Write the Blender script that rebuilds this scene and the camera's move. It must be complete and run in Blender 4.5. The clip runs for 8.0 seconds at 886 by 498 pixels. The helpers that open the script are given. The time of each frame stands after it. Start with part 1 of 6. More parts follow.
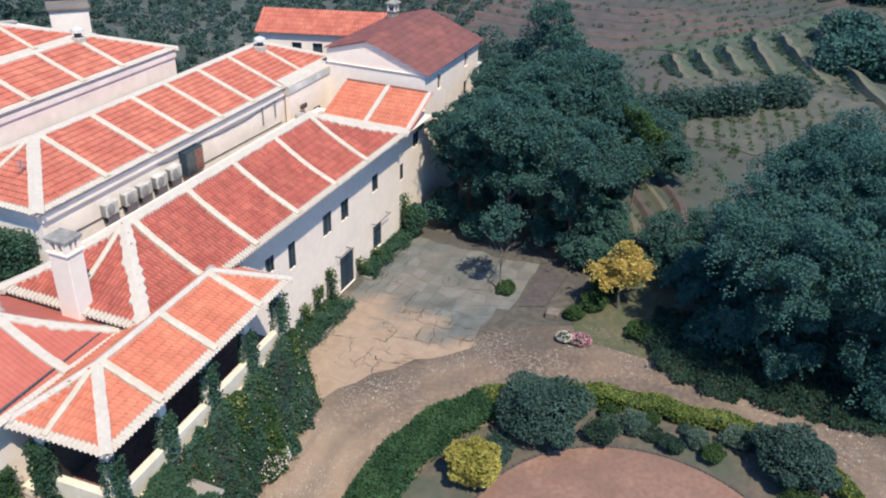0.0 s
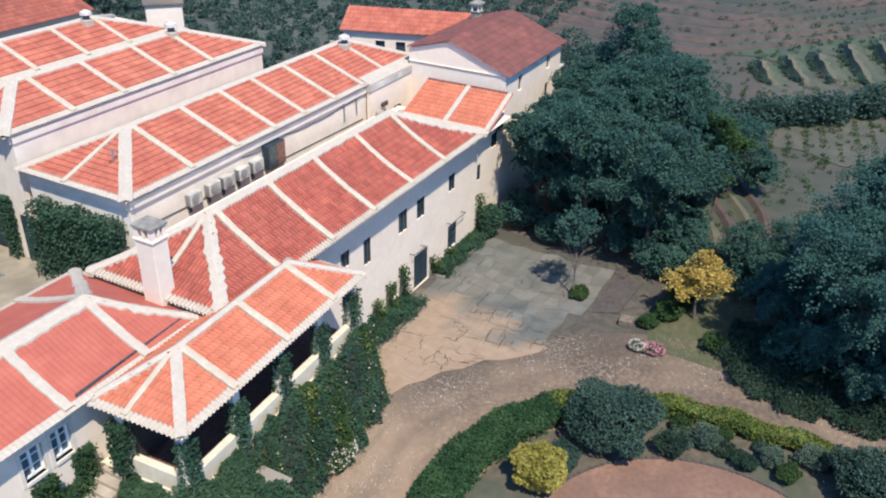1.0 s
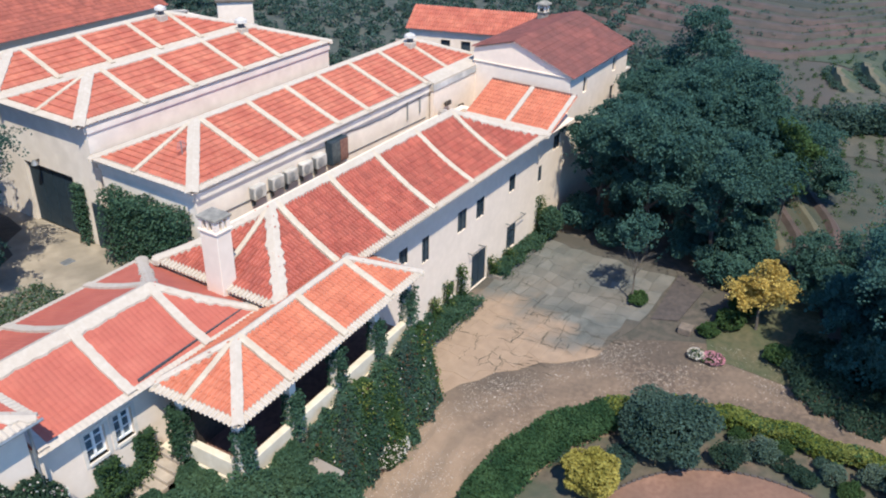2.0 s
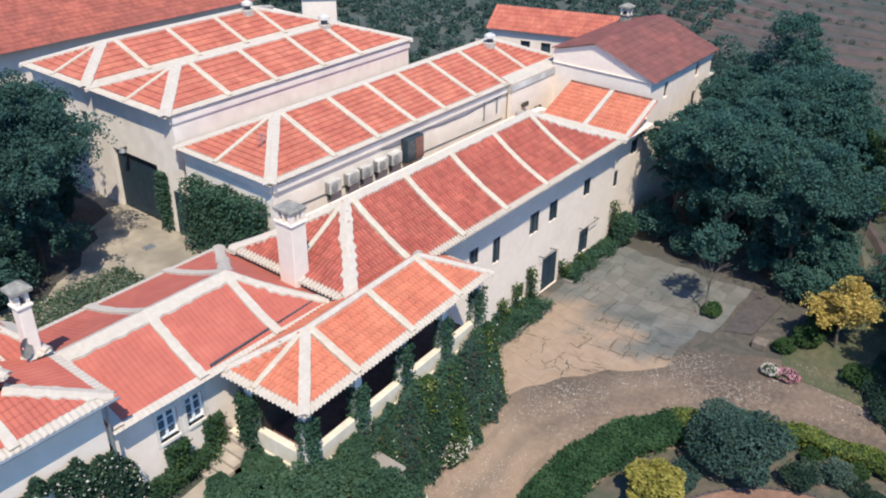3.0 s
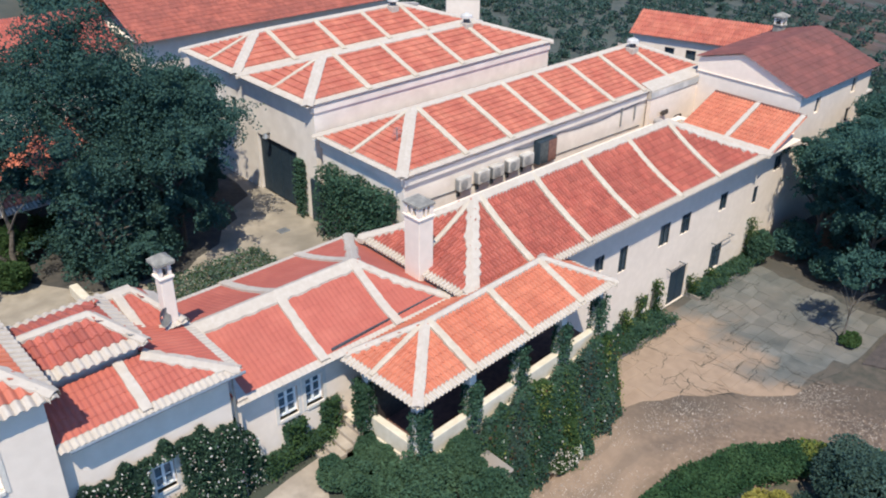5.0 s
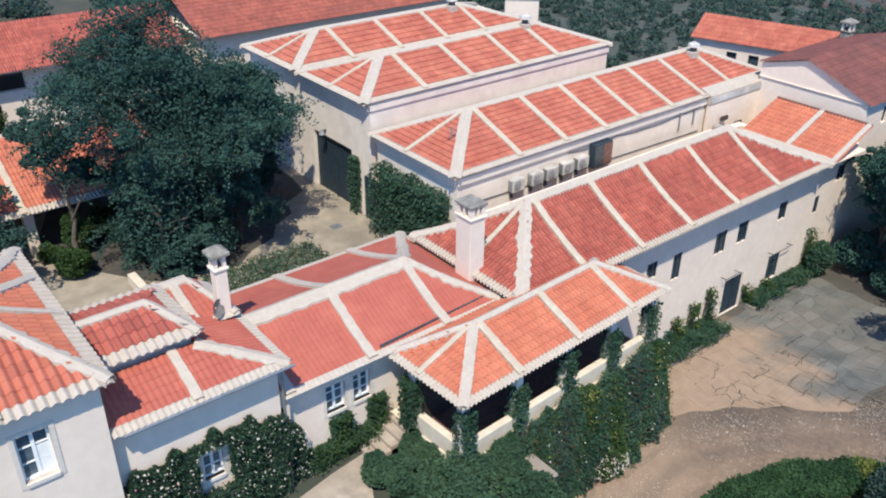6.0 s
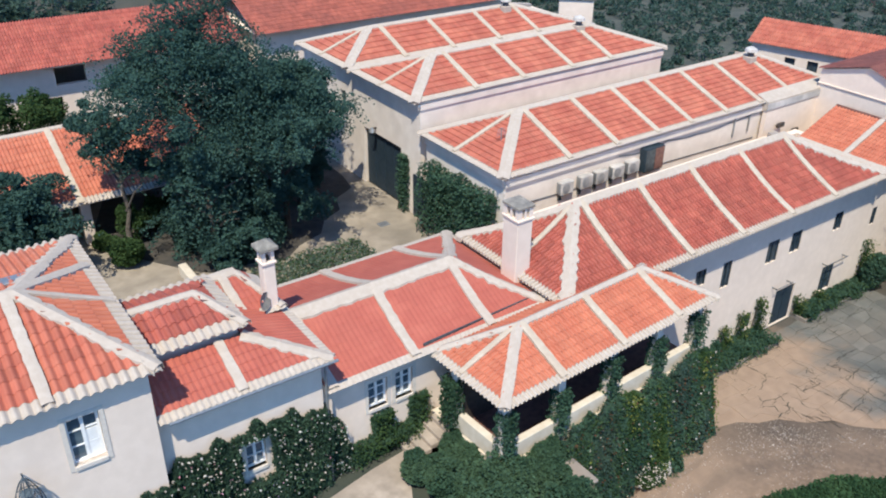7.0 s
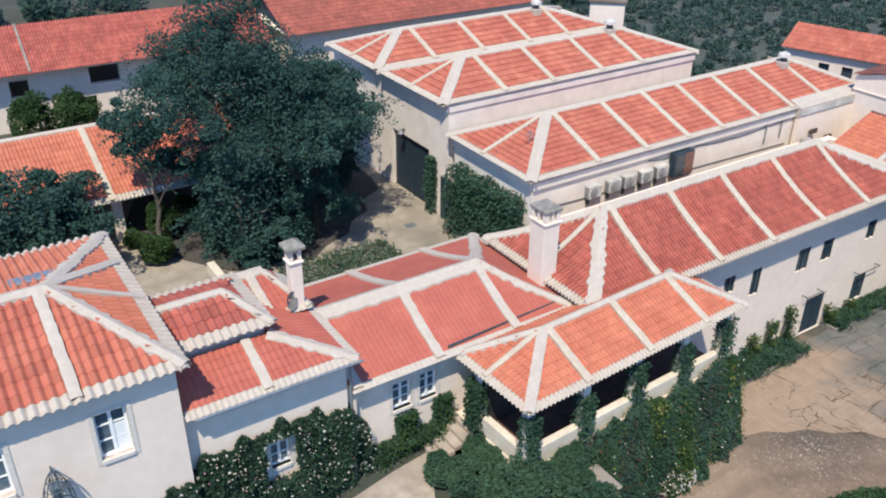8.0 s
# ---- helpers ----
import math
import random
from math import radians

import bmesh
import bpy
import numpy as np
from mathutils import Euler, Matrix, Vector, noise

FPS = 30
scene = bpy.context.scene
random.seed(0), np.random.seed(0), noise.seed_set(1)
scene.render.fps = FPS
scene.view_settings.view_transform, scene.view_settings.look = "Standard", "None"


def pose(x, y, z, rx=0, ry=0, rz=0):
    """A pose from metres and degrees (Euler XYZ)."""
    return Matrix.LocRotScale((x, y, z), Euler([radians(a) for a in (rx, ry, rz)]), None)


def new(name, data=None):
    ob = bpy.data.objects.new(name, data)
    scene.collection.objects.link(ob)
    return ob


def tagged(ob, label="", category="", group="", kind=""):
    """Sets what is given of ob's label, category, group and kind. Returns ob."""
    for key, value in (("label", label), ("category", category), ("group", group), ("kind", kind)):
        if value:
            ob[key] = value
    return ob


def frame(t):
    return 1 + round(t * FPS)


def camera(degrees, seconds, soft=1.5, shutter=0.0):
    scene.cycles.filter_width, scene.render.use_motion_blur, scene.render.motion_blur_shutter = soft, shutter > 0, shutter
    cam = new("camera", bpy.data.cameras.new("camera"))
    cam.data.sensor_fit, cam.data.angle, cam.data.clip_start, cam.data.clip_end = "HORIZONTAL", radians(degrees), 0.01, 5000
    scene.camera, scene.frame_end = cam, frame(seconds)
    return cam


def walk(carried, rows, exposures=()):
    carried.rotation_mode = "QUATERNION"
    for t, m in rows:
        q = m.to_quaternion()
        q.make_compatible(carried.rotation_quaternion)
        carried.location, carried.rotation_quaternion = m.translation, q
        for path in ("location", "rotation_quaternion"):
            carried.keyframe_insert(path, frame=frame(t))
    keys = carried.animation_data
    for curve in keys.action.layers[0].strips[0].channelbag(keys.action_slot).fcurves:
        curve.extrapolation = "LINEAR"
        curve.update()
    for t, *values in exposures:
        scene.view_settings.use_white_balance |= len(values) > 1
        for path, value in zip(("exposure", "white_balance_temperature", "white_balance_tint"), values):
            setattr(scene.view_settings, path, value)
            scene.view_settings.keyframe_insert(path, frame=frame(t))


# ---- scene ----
cam = camera(54.92, 8.0, soft=2.0)
# seconds, eye, yaw, pitch, roll
PATH = [
    (0.0, -14.450, -16.860, 25.290, -67.946, -28.649, 1.716),
    (0.5, -14.450, -16.860, 25.290, -66.842, -28.676, 1.623),
    (1.0, -14.450, -16.860, 25.290, -62.286, -28.754, 1.340),
    (1.5, -14.450, -16.860, 25.290, -59.778, -28.815, 1.167),
    (3.0, -14.450, -16.860, 25.290, -52.391, -28.945, 0.965),
    (3.5, -14.450, -16.860, 25.290, -48.936, -29.003, 0.839),
    (4.0, -14.450, -16.860, 25.290, -46.418, -29.034, 0.828),
    (4.5, -14.450, -16.860, 25.290, -44.666, -29.046, 0.778),
    (6.0, -14.450, -16.860, 25.290, -38.917, -29.084, 0.633),
    (6.5, -14.450, -16.860, 25.290, -37.095, -29.118, 0.675),
    (7.0, -14.450, -16.860, 25.290, -35.371, -29.126, 0.663),
    (7.5, -14.450, -16.860, 25.290, -33.966, -29.099, 0.607),
    (8.0, -14.450, -16.860, 25.290, -33.334, -29.001, 0.582),
]
walk(cam, [(t, pose(x, y, z, 90 + pitch, 0, yaw) @ pose(0, 0, 0, 0, 0, roll)) for t, x, y, z, yaw, pitch, roll in PATH],
     exposures=[(0.0, 0.67, 5600, 9), (1.5, 0.65, 5600, 9), (4.0, 0.59, 5600, 9), (6.0, 0.51, 5600, 9), (8.0, 0.48, 5600, 9)])

# ---- light ----
SUN = Vector((0.43, 0.46, -1.0))          # the way the sunlight travels
world = bpy.data.worlds.new("world")
scene.world = world
world.use_nodes = True
wn = world.node_tree.nodes
wl = world.node_tree.links
sky = wn.new("ShaderNodeTexSky")
sky.sky_type = "NISHITA"
sky.sun_disc = False
sky.sun_elevation = math.asin(-SUN.normalized().z)
sky.sun_rotation = math.atan2(-SUN.x, -SUN.y)
tint = wn.new("ShaderNodeMix")
tint.data_type, tint.blend_type = "RGBA", "MULTIPLY"
tint.inputs[0].default_value = 1.0
tint.inputs[7].default_value = (0.85, 1.0, 1.07, 1)
wl.new(sky.outputs["Color"], tint.inputs[6])
wl.new(tint.outputs[2], wn["Background"].inputs["Color"])
wn["Background"].inputs["Strength"].default_value = 0.142
sky.ozone_density = 7.0
sky.dust_density = 0.4
sun = new("sun", bpy.data.lights.new("sun", "SUN"))
sun.data.energy = 4.45
sun.data.angle = radians(0.5)
sun.data.color = (1.0, 0.86, 0.63)
sun.matrix_world = Matrix.Translation((0, 0, 60)) @ SUN.to_track_quat("-Z", "Y").to_matrix().to_4x4()

# ---- materials ----


def shade(name, a, b, scale=3.0, rough=0.8, bump=0.3, bump_scale=30.0, c=None, c_scale=0.4, c_amount=0.5, spread=0.0, metal=0.0,
          per="object", lo=0.35, hi=0.65):
    """A surface between the colours a and b in a fine grain, with patches of c at a larger scale, and spread from piece to piece."""
    m = bpy.data.materials.new(name)
    m.use_nodes = True
    n, l = m.node_tree.nodes, m.node_tree.links
    bs = n["Principled BSDF"]
    bs.inputs["Roughness"].default_value = rough
    bs.inputs["Metallic"].default_value = metal
    geo = n.new("ShaderNodeNewGeometry")

    def grain(s, detail):
        t = n.new("ShaderNodeTexNoise")
        t.inputs["Scale"].default_value, t.inputs["Detail"].default_value = s, detail
        l.new(geo.outputs["Position"], t.inputs["Vector"])
        r = n.new("ShaderNodeMapRange")
        r.inputs["From Min"].default_value, r.inputs["From Max"].default_value = lo, hi
        l.new(t.outputs["Fac"], r.inputs["Value"])
        return r.outputs["Result"]

    def mix(fac, x, y):
        t = n.new("ShaderNodeMix")
        t.data_type = "RGBA"
        for sock, v in ((0, fac), (6, x), (7, y)):
            if hasattr(v, "links"):
                l.new(v, t.inputs[sock])
            else:
                t.inputs[sock].default_value = v if sock == 0 else (*v, 1)
        return t.outputs[2]

    col = mix(grain(scale, 4), a, b)
    if c:
        g = grain(c_scale, 3)
        k = n.new("ShaderNodeMath")
        k.operation = "MULTIPLY"
        k.inputs[1].default_value = c_amount
        l.new(g, k.inputs[0])
        col = mix(k.outputs[0], col, c)
    if spread:
        if per == "island":
            rnd = geo.outputs["Random Per Island"]
        else:
            rnd = n.new("ShaderNodeObjectInfo").outputs["Random"]
        r = n.new("ShaderNodeMapRange")
        r.inputs["To Min"].default_value, r.inputs["To Max"].default_value = 1 - spread, 1 + spread
        l.new(rnd, r.inputs["Value"])
        h = n.new("ShaderNodeHueSaturation")
        l.new(r.outputs["Result"], h.inputs["Value"])
        l.new(col, h.inputs["Color"])
        col = h.outputs["Color"]
    l.new(col, bs.inputs["Base Color"])
    if bump:
        t = n.new("ShaderNodeTexNoise")
        t.inputs["Scale"].default_value, t.inputs["Detail"].default_value = bump_scale, 5
        l.new(geo.outputs["Position"], t.inputs["Vector"])
        bp = n.new("ShaderNodeBump")
        bp.inputs["Strength"].default_value, bp.inputs["Distance"].default_value = bump, 0.05
        l.new(t.outputs["Fac"], bp.inputs["Height"])
        l.new(bp.outputs["Normal"], bs.inputs["Normal"])
    return m


def tile_shade(name, a, b, c, rough=0.8, vary=0.09):
    """Fired clay: every tile a little different, with patches of weathering. The UV map counts tiles."""
    m = shade(name, a, b, 1.2, rough, 0.15, 40, c, 0.5, 0.5)
    n, l = m.node_tree.nodes, m.node_tree.links
    bs = n["Principled BSDF"]
    col = bs.inputs["Base Color"].links[0].from_socket
    uv = n.new("ShaderNodeUVMap")
    fl = n.new("ShaderNodeVectorMath")
    fl.operation = "FLOOR"
    l.new(uv.outputs["UV"], fl.inputs[0])
    wh = n.new("ShaderNodeTexWhiteNoise")
    l.new(fl.outputs["Vector"], wh.inputs["Vector"])
    r = n.new("ShaderNodeMapRange")
    r.inputs["To Min"].default_value, r.inputs["To Max"].default_value = 1 - vary, 1 + vary
    l.new(wh.outputs["Value"], r.inputs["Value"])
    h = n.new("ShaderNodeHueSaturation")
    l.new(r.outputs["Result"], h.inputs["Value"])
    l.new(col, h.inputs["Color"])
    l.new(h.outputs["Color"], bs.inputs["Base Color"])
    return m


def leaf_shade(name, a, b, spread=0.3, through_light=0.5):
    m = shade(name, a, b, 0.8, 0.85, 0.0, spread=spread, per="island")
    bs = m.node_tree.nodes["Principled BSDF"]
    bs.inputs["Subsurface Weight"].default_value = 0.0
    bs.inputs["Specular IOR Level"].default_value = 0.12
    n, l = m.node_tree.nodes, m.node_tree.links
    tr = n.new("ShaderNodeBsdfTranslucent")
    l.new(bs.inputs["Base Color"].links[0].from_socket, tr.inputs["Color"])
    mx = n.new("ShaderNodeMixShader")
    mx.inputs[0].default_value = through_light
    l.new(bs.outputs[0], mx.inputs[1])
    l.new(tr.outputs[0], mx.inputs[2])
    l.new(mx.outputs[0], n["Material Output"].inputs["Surface"])
    return m


LIME = shade("limewash", (0.725, 0.60, 0.49), (0.785, 0.655, 0.54), 2.5, 0.9, 0.12, 25, (0.60, 0.495, 0.405), 0.55, 0.4, lo=0.4, hi=0.75)
LIME_OLD = shade("stained_wall_wash", (0.71, 0.615, 0.52), (0.785, 0.69, 0.59), 1.6, 0.9, 0.14, 25, (0.52, 0.44, 0.365), 0.9, 0.5, lo=0.42, hi=0.78)
CAP = shade("weathered_cap", (0.19, 0.172, 0.143), (0.33, 0.298, 0.248), 4, 0.9, 0.2, 20, (0.13, 0.122, 0.108), 1.5, 0.6)
MORTAR = shade("lime_mortar", (0.428, 0.362, 0.292), (0.486, 0.420, 0.349), 5, 0.9, 0.35, 18, (0.38, 0.31, 0.245), 1.3, 0.45, lo=0.42, hi=0.75)
MORTAR_CREAM = shade("cream_mortar", (0.448, 0.373, 0.279), (0.514, 0.438, 0.340), 5, 0.9, 0.35, 18, (0.38, 0.28, 0.20), 1.3, 0.5, lo=0.42, hi=0.75)
GRIME = shade("grimy_casing", (0.36, 0.335, 0.305), (0.56, 0.52, 0.47), 2.2, 0.8, 0.1, 20, (0.20, 0.195, 0.19), 1.3, 0.6, spread=0.3)
SOOT = shade("stained_limewash", (0.44, 0.41, 0.37), (0.62, 0.58, 0.53), 1.5, 0.9, 0.15, 20, (0.27, 0.26, 0.25), 0.8, 0.7)
TILE = tile_shade("clay_tile", (0.310, 0.072, 0.048), (0.390, 0.108, 0.070), (0.250, 0.060, 0.042), vary=0.17)
TILE_SUN = tile_shade("sun_bleached_clay_tile", (0.355, 0.094, 0.057), (0.450, 0.152, 0.090), (0.33, 0.088, 0.056), vary=0.13)
TILE_WORN = tile_shade("worn_clay_tile", (0.250, 0.068, 0.044), (0.345, 0.100, 0.063), (0.185, 0.058, 0.043), vary=0.16)
TILE_ORANGE = tile_shade("new_clay_tile", (0.430, 0.132, 0.070), (0.500, 0.176, 0.095), (0.370, 0.104, 0.058))
TILE_RED = tile_shade("red_clay_tile", (0.355, 0.088, 0.057), (0.402, 0.112, 0.072), (0.315, 0.077, 0.051), vary=0.04)
TILE_DARK = tile_shade("weathered_clay_tile", (0.150, 0.050, 0.041), (0.205, 0.068, 0.054), (0.100, 0.045, 0.040), vary=0.14)
CREAM = shade("cream_wash", (0.58, 0.50, 0.38), (0.66, 0.58, 0.46), 3, 0.9, 0.2, 20, (0.5, 0.42, 0.3), 1.2, 0.4)
STONE = shade("granite_slab", (0.175, 0.165, 0.15), (0.24, 0.225, 0.20), 2.5, 0.85, 0.3, 25, (0.27, 0.21, 0.16), 0.3, 0.7, spread=0.12)
PATHWAY = shade("pale_path_stone", (0.30, 0.245, 0.19), (0.43, 0.355, 0.28), 2.2, 0.95, 0.3, 20, (0.22, 0.18, 0.14), 0.7, 0.6)
JOINT = shade("sandy_joint", (0.138, 0.107, 0.082), (0.224, 0.172, 0.129), 6, 0.95, 0.4, 20, (0.077, 0.065, 0.056), 0.3, 0.6)


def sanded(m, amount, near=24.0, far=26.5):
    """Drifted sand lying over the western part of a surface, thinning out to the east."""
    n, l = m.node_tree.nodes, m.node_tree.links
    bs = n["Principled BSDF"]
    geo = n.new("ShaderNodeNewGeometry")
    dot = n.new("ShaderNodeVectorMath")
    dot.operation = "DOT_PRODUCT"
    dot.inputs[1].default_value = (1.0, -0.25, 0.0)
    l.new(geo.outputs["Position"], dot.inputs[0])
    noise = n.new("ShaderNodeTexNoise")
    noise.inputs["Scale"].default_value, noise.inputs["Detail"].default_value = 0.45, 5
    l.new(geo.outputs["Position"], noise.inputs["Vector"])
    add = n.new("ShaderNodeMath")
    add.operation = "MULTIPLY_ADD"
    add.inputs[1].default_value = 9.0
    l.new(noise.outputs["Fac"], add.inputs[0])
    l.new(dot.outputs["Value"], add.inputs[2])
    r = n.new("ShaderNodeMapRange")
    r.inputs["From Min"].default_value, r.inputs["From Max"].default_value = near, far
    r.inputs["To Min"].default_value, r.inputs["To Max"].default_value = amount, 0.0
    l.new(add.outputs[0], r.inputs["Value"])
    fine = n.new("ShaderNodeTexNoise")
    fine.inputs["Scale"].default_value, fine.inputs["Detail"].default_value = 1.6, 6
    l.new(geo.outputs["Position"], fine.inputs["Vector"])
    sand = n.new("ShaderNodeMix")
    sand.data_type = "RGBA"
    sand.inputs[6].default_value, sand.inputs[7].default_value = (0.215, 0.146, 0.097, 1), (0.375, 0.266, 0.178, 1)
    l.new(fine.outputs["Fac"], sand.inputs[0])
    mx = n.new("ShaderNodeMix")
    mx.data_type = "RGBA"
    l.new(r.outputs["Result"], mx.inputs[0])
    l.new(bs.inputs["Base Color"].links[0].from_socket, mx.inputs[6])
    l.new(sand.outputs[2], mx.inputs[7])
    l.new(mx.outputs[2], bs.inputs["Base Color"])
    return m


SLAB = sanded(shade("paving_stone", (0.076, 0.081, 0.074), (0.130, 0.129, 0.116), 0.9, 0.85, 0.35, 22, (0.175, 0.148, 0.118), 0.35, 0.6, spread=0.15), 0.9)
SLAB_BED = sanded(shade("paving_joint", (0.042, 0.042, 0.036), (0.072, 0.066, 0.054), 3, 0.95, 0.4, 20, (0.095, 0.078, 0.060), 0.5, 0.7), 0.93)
CRACK = shade("weedy_joint", (0.016, 0.020, 0.015), (0.045, 0.042, 0.032), 9, 0.95, 0.3, 30)

def tracked(m, amount):
    """Wheel tracks and thin weeds in long streaks round the island."""
    n, l = m.node_tree.nodes, m.node_tree.links
    bs = n["Principled BSDF"]
    geo = n.new("ShaderNodeNewGeometry")
    far = n.new("ShaderNodeVectorMath")
    far.operation = "DISTANCE"
    far.inputs[1].default_value = (8.8, -15.3, 0.0)
    l.new(geo.outputs["Position"], far.inputs[0])
    wob = n.new("ShaderNodeTexNoise")
    wob.inputs["Scale"].default_value, wob.inputs["Detail"].default_value = 0.35, 4
    l.new(geo.outputs["Position"], wob.inputs["Vector"])
    add = n.new("ShaderNodeMath")
    add.operation = "MULTIPLY_ADD"
    add.inputs[1].default_value = 2.2
    l.new(wob.outputs["Fac"], add.inputs[0])
    l.new(far.outputs["Value"], add.inputs[2])
    line = n.new("ShaderNodeTexNoise")
    line.noise_dimensions = "1D"
    line.inputs["Scale"].default_value, line.inputs["Detail"].default_value = 1.1, 4
    l.new(add.outputs[0], line.inputs["W"])
    r = n.new("ShaderNodeMapRange")
    r.inputs["From Min"].default_value, r.inputs["From Max"].default_value = 0.42, 0.62
    r.inputs["To Min"].default_value, r.inputs["To Max"].default_value = 0.0, amount
    l.new(line.outputs["Fac"], r.inputs["Value"])
    # loose dark gravel outside the packed wheel tracks
    loose = n.new("ShaderNodeMapRange")
    loose.inputs["From Min"].default_value, loose.inputs["From Max"].default_value = 14.4, 15.6
    loose.inputs["To Max"].default_value = 0.62
    l.new(add.outputs[0], loose.inputs["Value"])
    most = n.new("ShaderNodeMath")
    most.operation = "MAXIMUM"
    sep = n.new("ShaderNodeSeparateXYZ")
    l.new(geo.outputs["Position"], sep.inputs[0])
    east = n.new("ShaderNodeMapRange")
    east.inputs["From Min"].default_value, east.inputs["From Max"].default_value = 9.5, 14.0
    l.new(sep.outputs["X"], east.inputs["Value"])
    both = n.new("ShaderNodeMath")
    both.operation = "MULTIPLY"
    l.new(loose.outputs["Result"], both.inputs[0])
    l.new(east.outputs["Result"], both.inputs[1])
    l.new(r.outputs["Result"], most.inputs[0])
    l.new(both.outputs[0], most.inputs[1])
    mx = n.new("ShaderNodeMix")
    mx.data_type = "RGBA"
    l.new(most.outputs[0], mx.inputs[0])
    l.new(bs.inputs["Base Color"].links[0].from_socket, mx.inputs[6])
    mx.inputs[7].default_value = (0.075, 0.060, 0.046, 1)
    l.new(mx.outputs[2], bs.inputs["Base Color"])
    return m


PEBBLE = shade("pale_pebble", (0.17, 0.14, 0.115), (0.48, 0.42, 0.36), 4, 0.9, 0.1, spread=0.4, per="island")
GRAVEL = tracked(sanded(shade("gravel_drive", (0.078, 0.056, 0.042), (0.180, 0.128, 0.091), 4, 0.95, 0.6, 22, (0.245, 0.172, 0.117), 0.16, 0.7, lo=0.38, hi=0.68), 0.7, 14.5, 22.0), 0.3)
SOIL = shade("red_soil", (0.180, 0.096, 0.064), (0.245, 0.138, 0.092), 4, 0.95, 0.4, 20, (0.130, 0.076, 0.054), 0.5, 0.6)
BED = shade("planting_soil", (0.068, 0.055, 0.040), (0.125, 0.092, 0.066), 2.2, 0.95, 0.6, 14, (0.050, 0.066, 0.040), 0.6, 0.7)
DUST = shade("packed_earth", (0.265, 0.22, 0.165), (0.35, 0.295, 0.225), 1.5, 0.95, 0.3, 15, (0.146, 0.125, 0.095), 0.35, 0.6)
MEADOW = shade("dry_meadow", (0.031, 0.043, 0.029), (0.059, 0.061, 0.040), 0.6, 0.95, 0.6, 6, (0.070, 0.055, 0.047), 0.045, 0.8)
GLASS = shade("window_glass", (0.026, 0.038, 0.048), (0.052, 0.068, 0.082), 2, 0.08, 0.0)
PANE = shade("window_glass_pane", (0.05, 0.078, 0.10), (0.12, 0.155, 0.185), 1.5, 0.12, 0.0)
PAINT = shade("white_paint", (0.74, 0.73, 0.70), (0.80, 0.79, 0.76), 8, 0.5, 0.05)
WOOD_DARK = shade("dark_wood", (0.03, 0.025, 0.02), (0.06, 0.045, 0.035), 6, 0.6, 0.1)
NAVY = shade("dark_blue_paint", (0.012, 0.025, 0.038), (0.022, 0.038, 0.052), 4, 0.6, 0.1)
SURROUND = shade("stone_surround", (0.56, 0.50, 0.43), (0.64, 0.57, 0.49), 6, 0.85, 0.2)
METAL = shade("grey_metal", (0.25, 0.26, 0.27), (0.32, 0.33, 0.34), 5, 0.45, 0.05, metal=0.6)
DARK_METAL = shade("dark_zinc", (0.05, 0.065, 0.075), (0.09, 0.11, 0.12), 5, 0.5, 0.05, metal=0.4)
IRON = shade("wrought_iron", (0.045, 0.06, 0.075), (0.085, 0.105, 0.12), 6, 0.6, 0.15, metal=0.2)
RUST = shade("rusty_brown", (0.13, 0.062, 0.048), (0.20, 0.10, 0.075), 5, 0.7, 0.2)
BARK = shade("bark", (0.085, 0.070, 0.055), (0.15, 0.125, 0.10), 7, 0.95, 0.6, 18)
# darker copy of the bark, the shade under the crowns put into its colour
BARK_SHADED = shade("shaded_bark", (0.035, 0.030, 0.026), (0.070, 0.058, 0.048), 7, 0.95, 0.6, 18)
LEAF_DARK = leaf_shade("dark_leaves", (0.044, 0.097, 0.084), (0.072, 0.140, 0.113), 0.12, 0.35)
LEAF_IVY = leaf_shade("ivy_leaves", (0.054, 0.104, 0.060), (0.092, 0.155, 0.088), 0.25, 0.55)
LEAF_YARD = leaf_shade("courtyard_leaves", (0.038, 0.080, 0.067), (0.063, 0.116, 0.090), 0.12, 0.35)
LEAF_YELLOW = leaf_shade("yellow_leaves", (0.30, 0.27, 0.06), (0.46, 0.40, 0.11))
LEAF_CLIMB = leaf_shade("dark_climber_leaves", (0.032, 0.062, 0.044), (0.056, 0.096, 0.062))
LEAF_DEEP = leaf_shade("deep_green_leaves", (0.043, 0.094, 0.079), (0.071, 0.135, 0.104), 0.12, 0.35)
LEAF_CREEP = leaf_shade("creeper_leaves", (0.052, 0.105, 0.068), (0.088, 0.155, 0.098))
# dark ground colour that holds the shade of the courtyard trees
TREE_SHADE = shade("leaf_litter", (0.026, 0.026, 0.025), (0.056, 0.050, 0.043), 3.0, 0.95, 0.6, 16, (0.10, 0.082, 0.060), 0.8, 0.35)
EARTH = shade("dark_earth", (0.058, 0.050, 0.040), (0.125, 0.098, 0.076), 2.2, 0.95, 0.6, 16, (0.045, 0.046, 0.034), 0.5, 0.7)
LEAF_MID = leaf_shade("green_leaves", (0.044, 0.084, 0.030), (0.082, 0.135, 0.048), 0.25)
LEAF_TERRACE = leaf_shade("terrace_bush_leaves", (0.054, 0.104, 0.060), (0.098, 0.165, 0.094), 0.25)
LEAF_HEDGE = leaf_shade("hedge_leaves", (0.042, 0.092, 0.042), (0.080, 0.145, 0.062))
LEAF_BRIGHT = leaf_shade("yellow_green_leaves", (0.17, 0.21, 0.045), (0.27, 0.29, 0.08))
LEAF_GOLD = leaf_shade("golden_leaves", (0.46, 0.34, 0.09), (0.62, 0.48, 0.15), 0.35)
